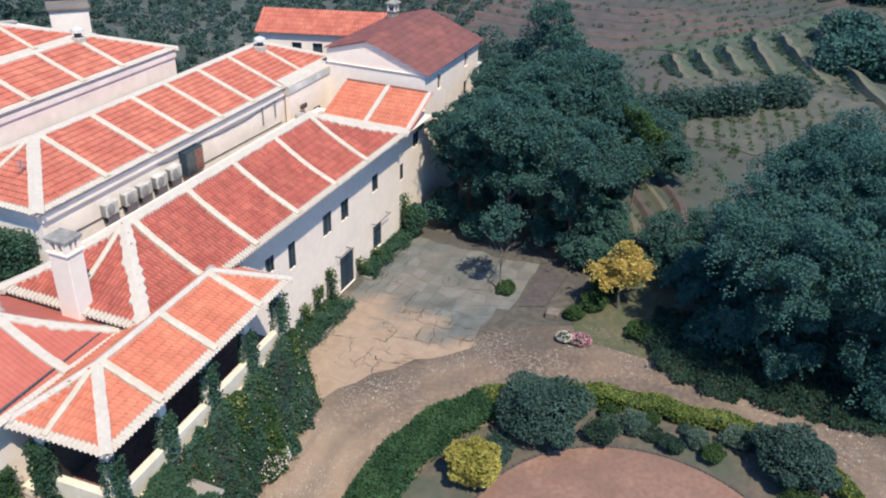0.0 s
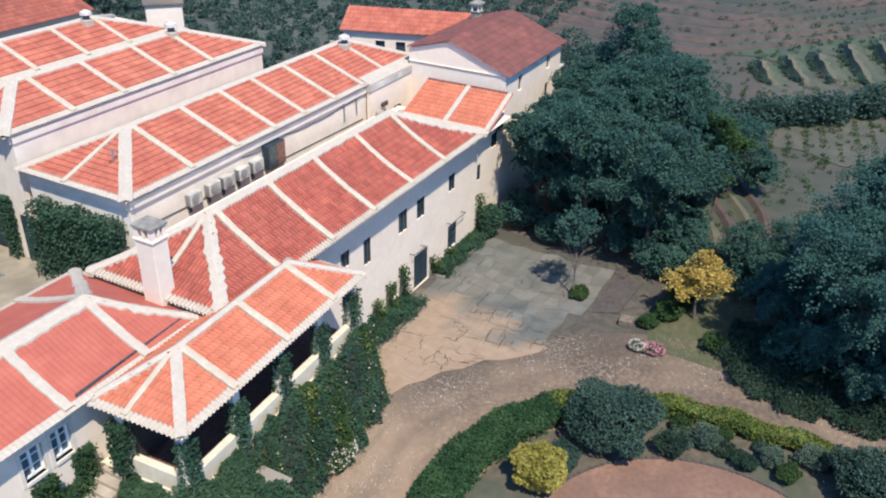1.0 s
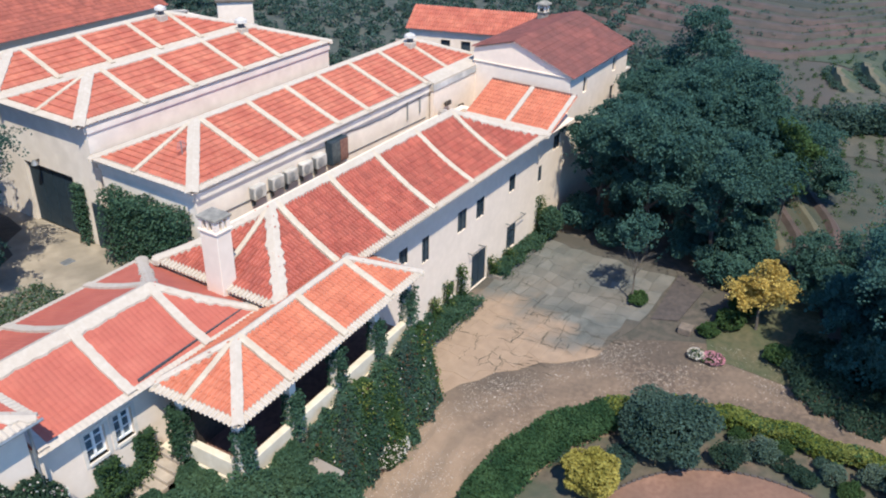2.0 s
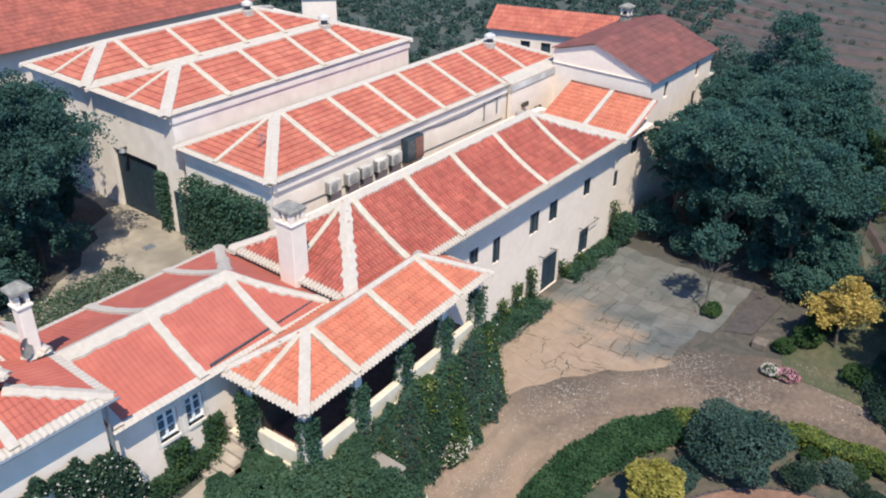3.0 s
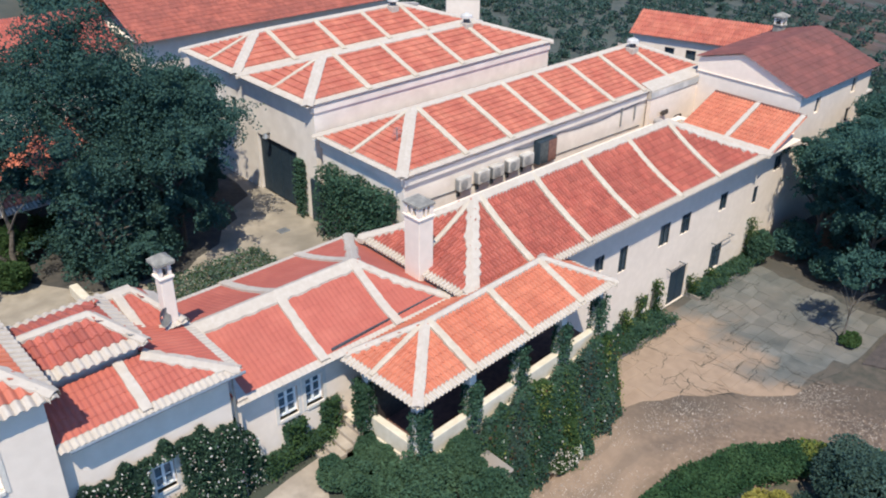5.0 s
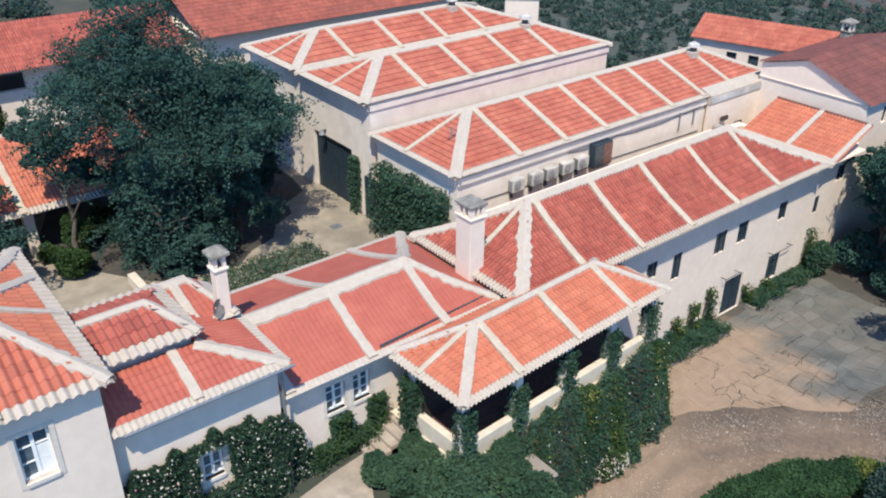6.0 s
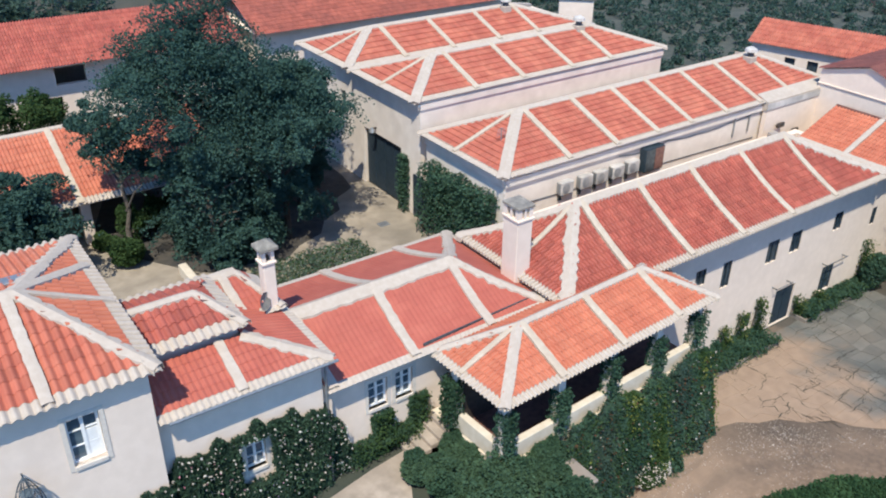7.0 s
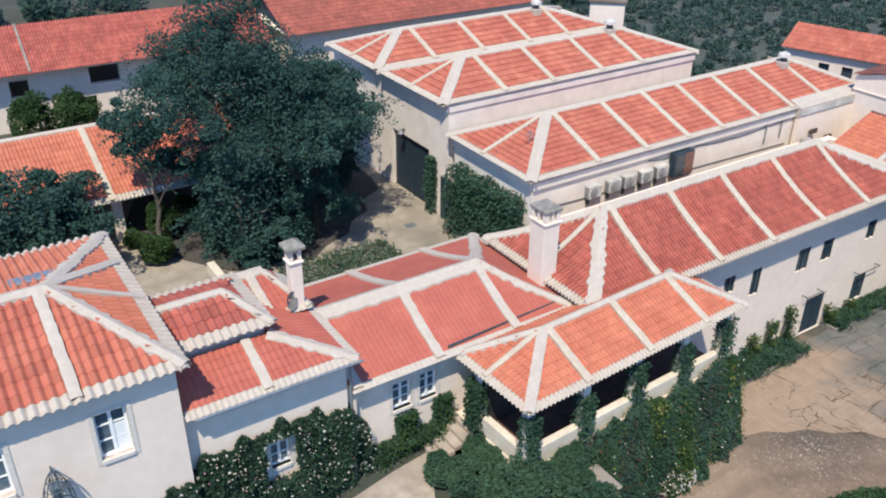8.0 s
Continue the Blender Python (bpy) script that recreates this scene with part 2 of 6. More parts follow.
LEAF_SAGE = leaf_shade("sage_leaves", (0.10, 0.15, 0.11), (0.17, 0.22, 0.16), 0.25)
LEAF_BLUE = leaf_shade("blue_green_leaves", (0.052, 0.094, 0.076), (0.090, 0.142, 0.110))
LEAF_RED = leaf_shade("reddish_leaves", (0.10, 0.055, 0.035), (0.16, 0.09, 0.05))
PETAL = leaf_shade("white_petals", (0.70, 0.62, 0.52), (0.80, 0.76, 0.70), 0.2)
PETAL_PINK = leaf_shade("pink_petals", (0.62, 0.25, 0.33), (0.75, 0.45, 0.50), 0.2)

# ---- mesh helpers ----


def quads(name, verts, faces, mats, index=None, uv=None, smooth=False):
    """A mesh from arrays of corners and of faces with four corners each."""
    me = bpy.data.meshes.new(name)
    verts = np.asarray(verts, dtype=np.float32)
    faces = np.asarray(faces, dtype=np.int32)
    me.vertices.add(len(verts))
    me.vertices.foreach_set("co", verts.ravel())
    me.loops.add(faces.size)
    me.loops.foreach_set("vertex_index", faces.ravel())
    me.polygons.add(len(faces))
    me.polygons.foreach_set("loop_start", np.arange(0, faces.size, faces.shape[1], dtype=np.int32))
    if index is not None:
        me.polygons.foreach_set("material_index", np.asarray(index, dtype=np.int32))
    if uv is not None:
        lay = me.uv_layers.new(name="UVMap")
        lay.data.foreach_set("uv", np.asarray(uv, dtype=np.float32)[faces.ravel()].ravel())
    me.update(calc_edges=True)
    if smooth:
        me.shade_smooth()
    else:
        me.shade_flat()
    for m in mats if isinstance(mats, (list, tuple)) else [mats]:
        me.materials.append(m)
    return me


def part(name, bm, material, parent, label=""):
    """Links a bmesh or mesh as one object under a thing or a part."""
    if isinstance(bm, bmesh.types.BMesh):
        me = bpy.data.meshes.new(name)
        bmesh.ops.recalc_face_normals(bm, faces=bm.faces)
        bm.to_mesh(me)
        bm.free()
        me.materials.append(material)
    else:
        me = bm
    ob = new(name, me)
    if parent:
        ob.parent = parent
        ob.matrix_parent_inverse = parent.matrix_world.inverted()
    if label:
        ob["label"] = label
    return ob


def thing(name, label, category, at=(0, 0, 0), turn=0.0, group="", kind=""):
    ob = new(name)
    ob.matrix_world = pose(*at, 0, 0, turn)
    return tagged(ob, label, category, group, kind)


def box(bm, x0, y0, z0, x1, y1, z1, bevel=0.0):
    m = Matrix.Translation(((x0 + x1) / 2, (y0 + y1) / 2, (z0 + z1) / 2)) @ Matrix.Diagonal((abs(x1 - x0), abs(y1 - y0), abs(z1 - z0), 1))
    r = bmesh.ops.create_cube(bm, size=1, matrix=m)
    if bevel:
        es = list({e for v in r["verts"] for e in v.link_edges})
        bmesh.ops.bevel(bm, geom=es, offset=bevel, segments=1, affect="EDGES")
    return bm


def boxed(*spans, bevel=0.0):
    bm = bmesh.new()
    for s in spans:
        box(bm, *s, bevel=bevel)
    return bm


def rod(bm, a, b, r0, r1=None, n=8):
    a, b = Vector(a), Vector(b)
    m = Matrix.Translation((a + b) / 2) @ (b - a).to_track_quat("Z", "Y").to_matrix().to_4x4()
    bmesh.ops.create_cone(bm, cap_ends=True, segments=n, radius1=r0, radius2=r0 if r1 is None else r1, depth=(b - a).length, matrix=m)
    return bm


def slab(name, pts, z0, z1, material):
    """A flat sheet with the outline pts."""
    bm = bmesh.new()
    top = [bm.verts.new((x, y, z1)) for x, y in pts]
    low = [bm.verts.new((x, y, z0)) for x, y in pts]
    bm.faces.new(top)
    k = len(pts)
    for i in range(k):
        bm.faces.new((top[i], top[(i + 1) % k], low[(i + 1) % k], low[i]))
    return bm


def wall(parent, a, b, z0, z1, thick, holes=(), material=None, name="wall", label=""):
    """A wall from a to b in plan, its outer face on the right hand of that way; holes are (from, to, low, high)."""
    a, b = Vector((*a, 0)), Vector((*b, 0))
    s = (b - a).normalized()
    inward = Vector((-s.y, s.x, 0))
    length = (b - a).length
    us = sorted({0, length, *[h[0] for h in holes], *[h[1] for h in holes]})
    zs = sorted({z0, z1, *[h[2] for h in holes], *[h[3] for h in holes]})
    bm = bmesh.new()

    def quad(*ps):
        bm.faces.new([bm.verts.new(a + s * u + inward * t + Vector((0, 0, z))) for u, t, z in ps])

    for u0, u1 in zip(us, us[1:]):
        for w0, w1 in zip(zs, zs[1:]):
            um, wm = (u0 + u1) / 2, (w0 + w1) / 2
            if any(h[0] < um < h[1] and h[2] < wm < h[3] for h in holes):
                continue
            quad((u0, 0, w0), (u1, 0, w0), (u1, 0, w1), (u0, 0, w1))
            quad((u0, thick, w0), (u0, thick, w1), (u1, thick, w1), (u1, thick, w0))
    for u0, u1, w0, w1 in holes:
        quad((u0, 0, w0), (u0, 0, w1), (u0, thick, w1), (u0, thick, w0))
        quad((u1, 0, w0), (u1, thick, w0), (u1, thick, w1), (u1, 0, w1))
        quad((u0, 0, w0), (u0, thick, w0), (u1, thick, w0), (u1, 0, w0))
        quad((u0, 0, w1), (u1, 0, w1), (u1, thick, w1), (u0, thick, w1))
    quad((0, 0, z0), (0, 0, z1), (0, thick, z1), (0, thick, z0))
    quad((length, 0, z0), (length, thick, z0), (length, thick, z1), (length, 0, z1))
    quad((0, 0, z1), (length, 0, z1), (length, thick, z1), (0, thick, z1))
    bmesh.ops.remove_doubles(bm, verts=bm.verts, dist=0.0005)
    return part(name, bm, material or LIME, parent, label)


def window(parent, a, s, u0, u1, z0, z1, style="casement", surround=True, deep=0.16, curtain=False, louvres=False):
    """A window in a wall that starts at a and runs along s; style: casement with white frames, or shut (dark)."""
    a, s = Vector((*a, 0)), Vector((*s, 0)).normalized()
    inward = Vector((-s.y, s.x, 0))
    m = Matrix((Vector((*s, 0)), Vector((*inward, 0)), Vector((0, 0, 1, 0)), Vector((*a, 1)))).transposed()

    def put(bm):
        bmesh.ops.transform(bm, matrix=m, verts=bm.verts)
        return bm

    w = part("window", put(boxed((u0, deep + 0.04, z0, u1, deep + 0.06, z1))), PANE if style == "casement" else GLASS, parent, "glass window set in a thick wall")
    um = (u0 + u1) / 2
    f = 0.07
    if style == "casement":
        bm = boxed((u0, deep - 0.02, z0, u0 + f, deep + 0.05, z1), (u1 - f, deep - 0.02, z0, u1, deep + 0.05, z1), (um - f * 0.7, deep - 0.02, z0, um + f * 0.7, deep + 0.05, z1),
                   (u0 + f, deep - 0.02, z0, um - f * 0.7, deep + 0.05, z0 + f), (um + f * 0.7, deep - 0.02, z0, u1 - f, deep + 0.05, z0 + f),
                   (u0 + f, deep - 0.02, z1 - f, um - f * 0.7, deep + 0.05, z1), (um + f * 0.7, deep - 0.02, z1 - f, u1 - f, deep + 0.05, z1))
        for k in (1, 2):
            zk = z0 + (z1 - z0) * k / 3
            box(bm, u0 + f, deep, zk - 0.018, um - f * 0.7, deep + 0.045, zk + 0.018)
            box(bm, um + f * 0.7, deep, zk - 0.018, u1 - f, deep + 0.045, zk + 0.018)
        part("window_frame", put(bm), PAINT, w, "white painted casement frame")
    else:
        bm = boxed((u0, deep - 0.01, z0, u0 + 0.06, deep + 0.05, z1), (u1 - 0.06, deep - 0.01, z0, u1, deep + 0.05, z1),
                   (u0 + 0.06, deep - 0.01, z1 - 0.06, u1 - 0.06, deep + 0.05, z1), (um - 0.03, deep - 0.01, z0, um + 0.03, deep + 0.05, z1 - 0.06))
        part("window_frame", put(bm), NAVY, w, "dark blue-grey painted frame")
    if curtain:
        part("curtain", put(boxed((um + f * 0.7, deep + 0.005, z0 + f, u1 - f, deep + 0.03, z0 + (z1 - z0) * 0.62))), PAINT, w, "white curtain behind the glass")
    if louvres:
        for k in range(8):
            zk = z0 + (z1 - z0) * (k + 0.4) / 8
            part("louvre", put(boxed((u0 + f, deep - 0.05, zk, um, deep - 0.02, zk + 0.07))), PAINT, w, "white painted shutter slat")
    if surround:
        g = 0.14
        bm = boxed((u0 - g, -0.025, z0 - g, u0, 0.06, z1 + g), (u1, -0.025, z0 - g, u1 + g, 0.06, z1 + g), (u0, -0.025, z1, u1, 0.06, z1 + g))
        part("surround", put(bm), SURROUND, w)
        part("window_sill", put(boxed((u0, -0.07, z0 - g, u1, deep, z0), bevel=0.01)), SURROUND, w)
    return w


# ---- roofs ----


class Roof:
    """A tiled roof over the rectangle x0..x1, y0..y1, with its ridge run apart from the eaves by the four runs; sides: which of them slope."""

    def __init__(self, x0, y0, x1, y1, z0, rise, sides="fblr", sag=1.0, front=None, back=None, left=None, right=None, clip=1e9, relief=0.06, coarse=False, step=None, pitch=0.20):
        self.coarse, self.pitch = coarse, pitch
        self.step = 0.012 + 0.4 * relief if step is None else step
        self.x0, self.y0, self.x1, self.y1, self.z0, self.rise, self.sides, self.sag, self.clip, self.relief = x0, y0, x1, y1, z0, rise, sides, sag, clip, relief
        h = (y1 - y0) / 2 if "b" in sides else y1 - y0
        self.front = front or h
        self.back = back or (y1 - y0 - self.front if "b" in sides else h)
        self.left, self.right = left or self.front, right or self.front

    def share(self, x, y):
        d = [1.0]
        if "f" in self.sides:
            d.append((y - self.y0) / self.front)
        if "b" in self.sides:
            d.append((self.y1 - y) / self.back)
        if "l" in self.sides:
            d.append((x - self.x0) / self.left)
        if "r" in self.sides:
            d.append((self.x1 - x) / self.right)
        return np.minimum.reduce(np.broadcast_arrays(*d))

    def lift(self, s):
        return self.z0 + self.rise * (self.sag * s + (1 - self.sag) * s * s)

    def z(self, x, y):
        return self.lift(self.share(x, y))


ROW = 0.31


def slope(roof, face, mats, parent, label="", white=0.42, upto=1e9):
    """One face of a roof, laid with barrel tiles in rows, the lowest ones limewashed."""
    length = roof.x1 - roof.x0 if face in "fb" else roof.y1 - roof.y0
    deep = {"f": roof.front, "b": roof.back, "l": roof.left, "r": roof.right}[face]
    coarse = roof.coarse
    cut = np.array([0.0, 0.10, 0.17, 0.22, 0.33, 0.5, 0.67, 0.78, 0.83, 0.90])
    rise = np.array([-0.12, -0.06, 0.0, 0.45, 0.84, 1.0, 0.84, 0.45, 0.0, -0.06])
    if coarse:
        cut, rise = cut[[0, 2, 4, 5, 6, 8]], rise[[0, 2, 4, 5, 6, 8]]
    steps = len(cut)
    nu = max(2, int(length / roof.pitch)) * steps
    nv = max(2, int(deep / (ROW * (1.4 if coarse else 1.3 if roof.pitch > 0.25 else 1))))
    p = np.append((np.arange(nu // steps)[:, None] + cut[None, :]).ravel(), nu // steps)
    u = p / (nu / steps) * length
    prof = roof.relief * np.append(np.tile(rise, nu // steps), rise[0])
    v = np.repeat(np.linspace(0, deep, nv + 1), 2)[1:-1]
    up = np.tile([roof.step, 0.0], nv)
    U, V = np.meshgrid(u, v)
    Z = roof.lift(V / deep) + prof[None, :] + up[:, None]
    jit = np.random.RandomState(int(length * 100) % 997).normal(0, min(0.006, 0.15 * roof.relief), (len(v), nu // steps + 1))
    Z = Z + jit[:, np.minimum((p + 1e-6).astype(int), nu // steps)]
    X, Y = {"f": (roof.x0 + U, roof.y0 + V), "b": (roof.x1 - U, roof.y1 - V), "l": (roof.x0 + V, roof.y1 - U), "r": (roof.x1 - V, roof.y0 + U)}[face]
    verts = np.stack([X, Y, Z], -1).reshape(-1, 3)
    w = nu + 1
    j, i = np.meshgrid(np.arange(len(v) - 1), np.arange(nu), indexing="ij")
    a = (j * w + i).ravel()
    faces = np.stack([a, a + 1, a + w + 1, a + w], 1)
    c = verts[faces].mean(1)
    cv = (V.ravel()[faces]).mean(1)
    keep = (roof.share(c[:, 0], c[:, 1]) > (cv - 0.05) / deep) & (c[:, 1] < roof.clip) & (c[:, 0] < upto)
    faces, cv = faces[keep], cv[keep]
    row = np.repeat(np.arange(nv), 2)
    uv = np.stack([np.broadcast_to(p, U.shape) + 1e-4, np.broadcast_to(row[:, None] + np.tile([0.1, 0.9], nv)[:, None], U.shape)], -1).reshape(-1, 2)
    me = quads("tile_slope", verts, faces, mats, (cv < white).astype(int), uv)
    ob = part("tile_slope", me, None, parent, label)
    ob["kind"] = "stuff"
    return ob


def band(roof, path, width, parent, name="mortar_band", high=0.10, seed=0, rag=0.1, mortar=None):
    """A strip of lime mortar along a way over the roof, with an uneven edge."""
    high = max(high, roof.relief + roof.step + 0.012)
    rnd = random.Random(seed * 7 + int(path[0][0] * 31) + int(path[-1][1] * 17))
    pts = []
    for (ax, ay), (bx, by) in zip(path, path[1:]):
        k = max(2, int(math.hypot(bx - ax, by - ay) / 0.22))
        pts += [(ax + (bx - ax) * i / k, ay + (by - ay) * i / k) for i in range(k)]
    pts.append(path[-1])
    verts, faces = [], []
    offs = (-1, -0.95, -0.5, 0, 0.5, 0.95, 1)
    hs = (-0.3, 0.92, 0.99, 1.03, 0.99, 0.92, -0.3)
    for i, (x, y) in enumerate(pts):
        q0, q1 = pts[max(0, i - 1)], pts[min(len(pts) - 1, i + 1)]
        dx, dy = q1[0] - q0[0], q1[1] - q0[1]
        n = math.hypot(dx, dy)
        nx, ny = -dy / n, dx / n
        wl_, wr_ = width / 2 * rnd.uniform(1 - rag, 1 + rag), width / 2 * rnd.uniform(1 - rag, 1 + rag)
        if rag > 0.15:
            tooth = 1.14 if i % 2 else 0.86
            wl_, wr_ = wl_ * tooth, wr_ * tooth
        for o, h in zip(offs, hs):
            k = o * (wl_ if o < 0 else wr_)
            px, py = x + nx * k, y + ny * k
            verts.append((px, py, float(roof.z(px, py)) + 0.01 + high * h + rnd.uniform(-0.003, 0.003)))
        if i:
            b0 = (i - 1) * 7
            faces += [(b0 + k, b0 + k + 1, b0 + 8 + k, b0 + 7 + k) for k in range(6)]
    return part(name, quads(name, verts, faces, [mortar or MORTAR]), None, parent)


def roofed(parent, roof, faces, tiles, bands=(), ridge=0.5, hip=0.5, eave_label="", deck=True, mid=(), width=0.34, upto=1e9, eave=0.42, mortar=None, rag=0.07, plain="", bare=()):
    """The roof of a building: deck, tiled slopes, ridge, hips and mortar bands at the given places along it."""
    x0, x1, y0, y1 = roof.x0, roof.x1, roof.y0, roof.y1
    deck_ob = part("roof", boxed((x0 + 0.12, y0 + 0.12, roof.z0 - 0.05, x1 - 0.12, min(y1, roof.clip) - 0.12, roof.z0 - 0.005)), LIME, parent, "clay tile roof with white lime mortar bands")
    for f in faces:
        slope(roof, f, [tiles, MORTAR], deck_ob, white=0 if f in plain else eave, upto=upto if f == "f" else 1e9)
    ym = y0 + roof.front
    xa = x0 + (roof.left if "l" in roof.sides else 0)
    xb = x1 - (roof.right if "r" in roof.sides else 0)
    if ridge:
        band(roof, [(xa, ym), (xb, ym)], ridge, deck_ob, "ridge_band", 0.08)
    corners = {"fl": ((x0 + 0.1, y0 + 0.1), (xa, ym)), "bl": ((x0 + 0.1, y1 - 0.1), (xa, ym)), "fr": ((x1 - 0.1, y0 + 0.1), (xb, ym)), "br": ((x1 - 0.1, y1 - 0.1), (xb, ym))}
    for key, (p, q) in corners.items():
        if key[0] in roof.sides and key[1] in roof.sides and p[1] < roof.clip and key not in bare:
            band(roof, [p, q], hip, deck_ob, "hip_band", 0.08, rag=rag)
    for x, f in bands:
        d = float(roof.share(x, ym))
        p, q = ((x, y0 + 0.1), (x, y0 + d * roof.front)) if f == "f" else ((x, y1 - 0.1), (x, y1 - d * roof.back))
        band(roof, [p, q], width, deck_ob, mortar=mortar or MORTAR_CREAM)
    for f in mid:
        if f == "l":
            band(roof, [(x0 + 0.1, ym), (xa, ym)], width * 0.7, deck_ob, high=0.085, mortar=mortar or MORTAR_CREAM)
        if f == "r":
            band(roof, [(x1 - 0.1, ym), (xb, ym)], width * 0.7, deck_ob, high=0.085, mortar=mortar or MORTAR_CREAM)
    return deck_ob

# ---- ground ----
YARD, WEST = 3.87, 3.0      # heights of the courtyard and of the terrace before the low wing


def ramp(v, a, b):
    return np.clip((v - a) / (b - a), 0, 1)


def lie(x, y):
    """The height of the ground."""
    x, y = np.asarray(x, float), np.asarray(y, float)
    yard = YARD * ramp(y, 5.5, 6.5) * (1 - ramp(x, 30, 44))
    west = WEST * (1 - ramp(x, 2.6, 3.0)) * (1 - ramp(y, 5.5, 6.5)) * ramp(y, -9, -4)
    far = 0.055 * np.maximum(0, x - 48) + 0.10 * np.maximum(0, y - 56) * (1 - ramp(y, 200, 600))
    roll = 0.5 * np.sin(x * 0.07 + 1.0) * np.sin(y * 0.09) * ramp(x, 45, 70)
    return yard + west + np.minimum(far, 30) + roll


gx = np.concatenate([[-3000, -800, -200, -90], np.arange(-50, 131, 1.0), [150, 190, 260, 500, 1200, 3000]])
gy = np.concatenate([[-3000, -800, -200, -90], np.arange(-60, 121, 1.0), [150, 200, 300, 500, 1200, 3000]])
gx = np.sort(np.concatenate([gx, [2.6, 2.8]]))
GX, GY = np.meshgrid(gx, gy)
k = len(gx)
gj, gi = np.meshgrid(np.arange(len(gy) - 1), np.arange(k - 1), indexing="ij")
ga = (gj * k + gi).ravel()
ground = part("ground", quads("ground", np.stack([GX, GY, lie(GX, GY)], -1).reshape(-1, 3), np.stack([ga, ga + 1, ga + k + 1, ga + k], 1), [MEADOW]), None, None)
tagged(ground, "dry meadow ground with reddish earth and scrub", "ground", kind="structure")

ISLE = (8.8, -15.3)


def ring(r0, r1, a0, a1, z, n=90):
    """Part of a flat ring round the middle of the planted island, angles in degrees."""
    v, f = [], []
    for i in range(n + 1):
        a = radians(a0 + (a1 - a0) * i / n)
        v += [(ISLE[0] + r0 * math.cos(a), ISLE[1] + r0 * math.sin(a), z), (ISLE[0] + r1 * math.cos(a), ISLE[1] + r1 * math.sin(a), z)]
        if i:
            f.append((2 * i - 2, 2 * i - 1, 2 * i + 1, 2 * i))
    return v, f


v, f = ring(9.0, 16.0, -95, 150, 0.012)
drive = part("road", quads("road", v, f, [GRAVEL]), None, None)
tagged(drive, "brown gravel drive curving round a planted island", "road", kind="structure")
drive_west = part("road", slab("road", [(3.0, -9), (9.0, -4.5), (14.6, -1.0), (14.2, 0.9), (3.0, 0.9)], -0.05, 0.02, GRAVEL), GRAVEL, None)
tagged(drive_west, "sandy gravel drive along the ivy-clad terrace wall", "road", kind="structure")
verge = part("road", slab("road", [(18, -4.2), (30.5, -5.0), (30.5, 2.9), (36, 3.2), (40, -8.0), (34, -9.5), (28, -7.9), (25.2, -8.9), (23.4, -8.3), (21.5, -8.9), (19.8, -7.6), (18.6, -7.2)], -0.05, 0.006, EARTH), EARTH, None)
tagged(verge, "dark brown earth at the end of the patio", "road", kind="structure")
v, f = ring(6.3, 9.25, -95, 190, 0.03)
bed = part("flower_bed", quads("flower_bed", v, f, [BED]), None, None)
tagged(bed, "bed of dark planting soil inside a hedge", "flower bed", kind="structure")
v, f = ring(0.0, 6.5, 0, 360, 0.045)
plaza = part("plaza", quads("plaza", v, f, [SOIL]), None, None)
tagged(plaza, "round plaza of reddish packed earth", "plaza", kind="structure")
yard = part("courtyard", slab("courtyard", [(-24, 10.2), (8.9, 10.2), (8.9, 33), (-24, 33)], YARD - 0.2, YARD + 0.015, DUST), DUST, None)
tagged(yard, "courtyard of dusty packed earth and worn paving", "courtyard", kind="structure")
PATIO = [(13.9, 2.2), (11.8, 0.75), (11.75, 0.3), (12.7, -0.1), (13.6, -0.35), (14.3, -0.9), (15.3, -1.25), (16.1, -2.1), (17.3, -2.75), (17.7, -3.5), (18.45, -4.2), (19.3, -4.85), (21, -5.0), (22.8, -5.5), (24.5, -5.65), (29.9, -5.4), (29.9, -2.3), (29.2, 3.55), (20.2, 3.55), (17, 3.55), (14.2, 3.4)]
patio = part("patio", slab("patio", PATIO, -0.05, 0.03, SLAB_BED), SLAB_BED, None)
tagged(patio, "patio of large worn stone slabs with dark joints", "patio", kind="structure")

# ---- buildings ----


def walls(parent, x0, y0, x1, y1, z0, z1, holes=None, thick=0.45, sides="flrb", material=None):
    holes = holes or {}
    runs = {"f": ((x0, y0), (x1, y0)), "r": ((x1, y0 + thick), (x1, y1 - thick)), "b": ((x1, y1), (x0, y1)), "l": ((x0, y1 - thick), (x0, y0 + thick))}
    for k in sides:
        wall(parent, *runs[k], z0, z1, thick, holes.get(k, ()), material)


# the long two-storey house
M = Roof(5.25, 2.68, 28.0, 10.1, 7.33, 2.10, sag=0.72, front=3.78, left=3.65, right=4.7, relief=0.10, step=0.055)
house = thing("house", "long white two-storey house with a clay tile roof", "house", (17, 6.5, 0))
front = [(10.50, 11.16, 4.06, 5.48), (13.84, 14.74, 4.30, 5.54), (15.76, 16.62, 4.33, 5.50), (19.42, 20.18, 4.52, 5.56), (23.12, 23.60, 3.82, 4.87), (19.46, 20.56, 0.74, 2.30), (8.55, 9.28, 4.78, 5.65),
         (12.9, 13.65, 0.75, 1.65), (15.47, 17.15, 0.05, 2.20)]
walls(house, 5.7, 3.65, 29.7, 9.75, -0.3, 7.3, {"f": front})
for u0, u1, z0, z1 in front[:-1]:
    window(house, (5.7, 3.65), (1, 0), u0, u1, z0, z1, "shut", False, 0.04)
door = part("door", boxed((21.17, 3.76, 0.05, 22.85, 3.82, 2.20)), NAVY, house, "dark blue-grey double door")
part("door_leaf", boxed((21.22, 3.72, 0.06, 21.98, 3.76, 2.16), bevel=0.01), NAVY, door)
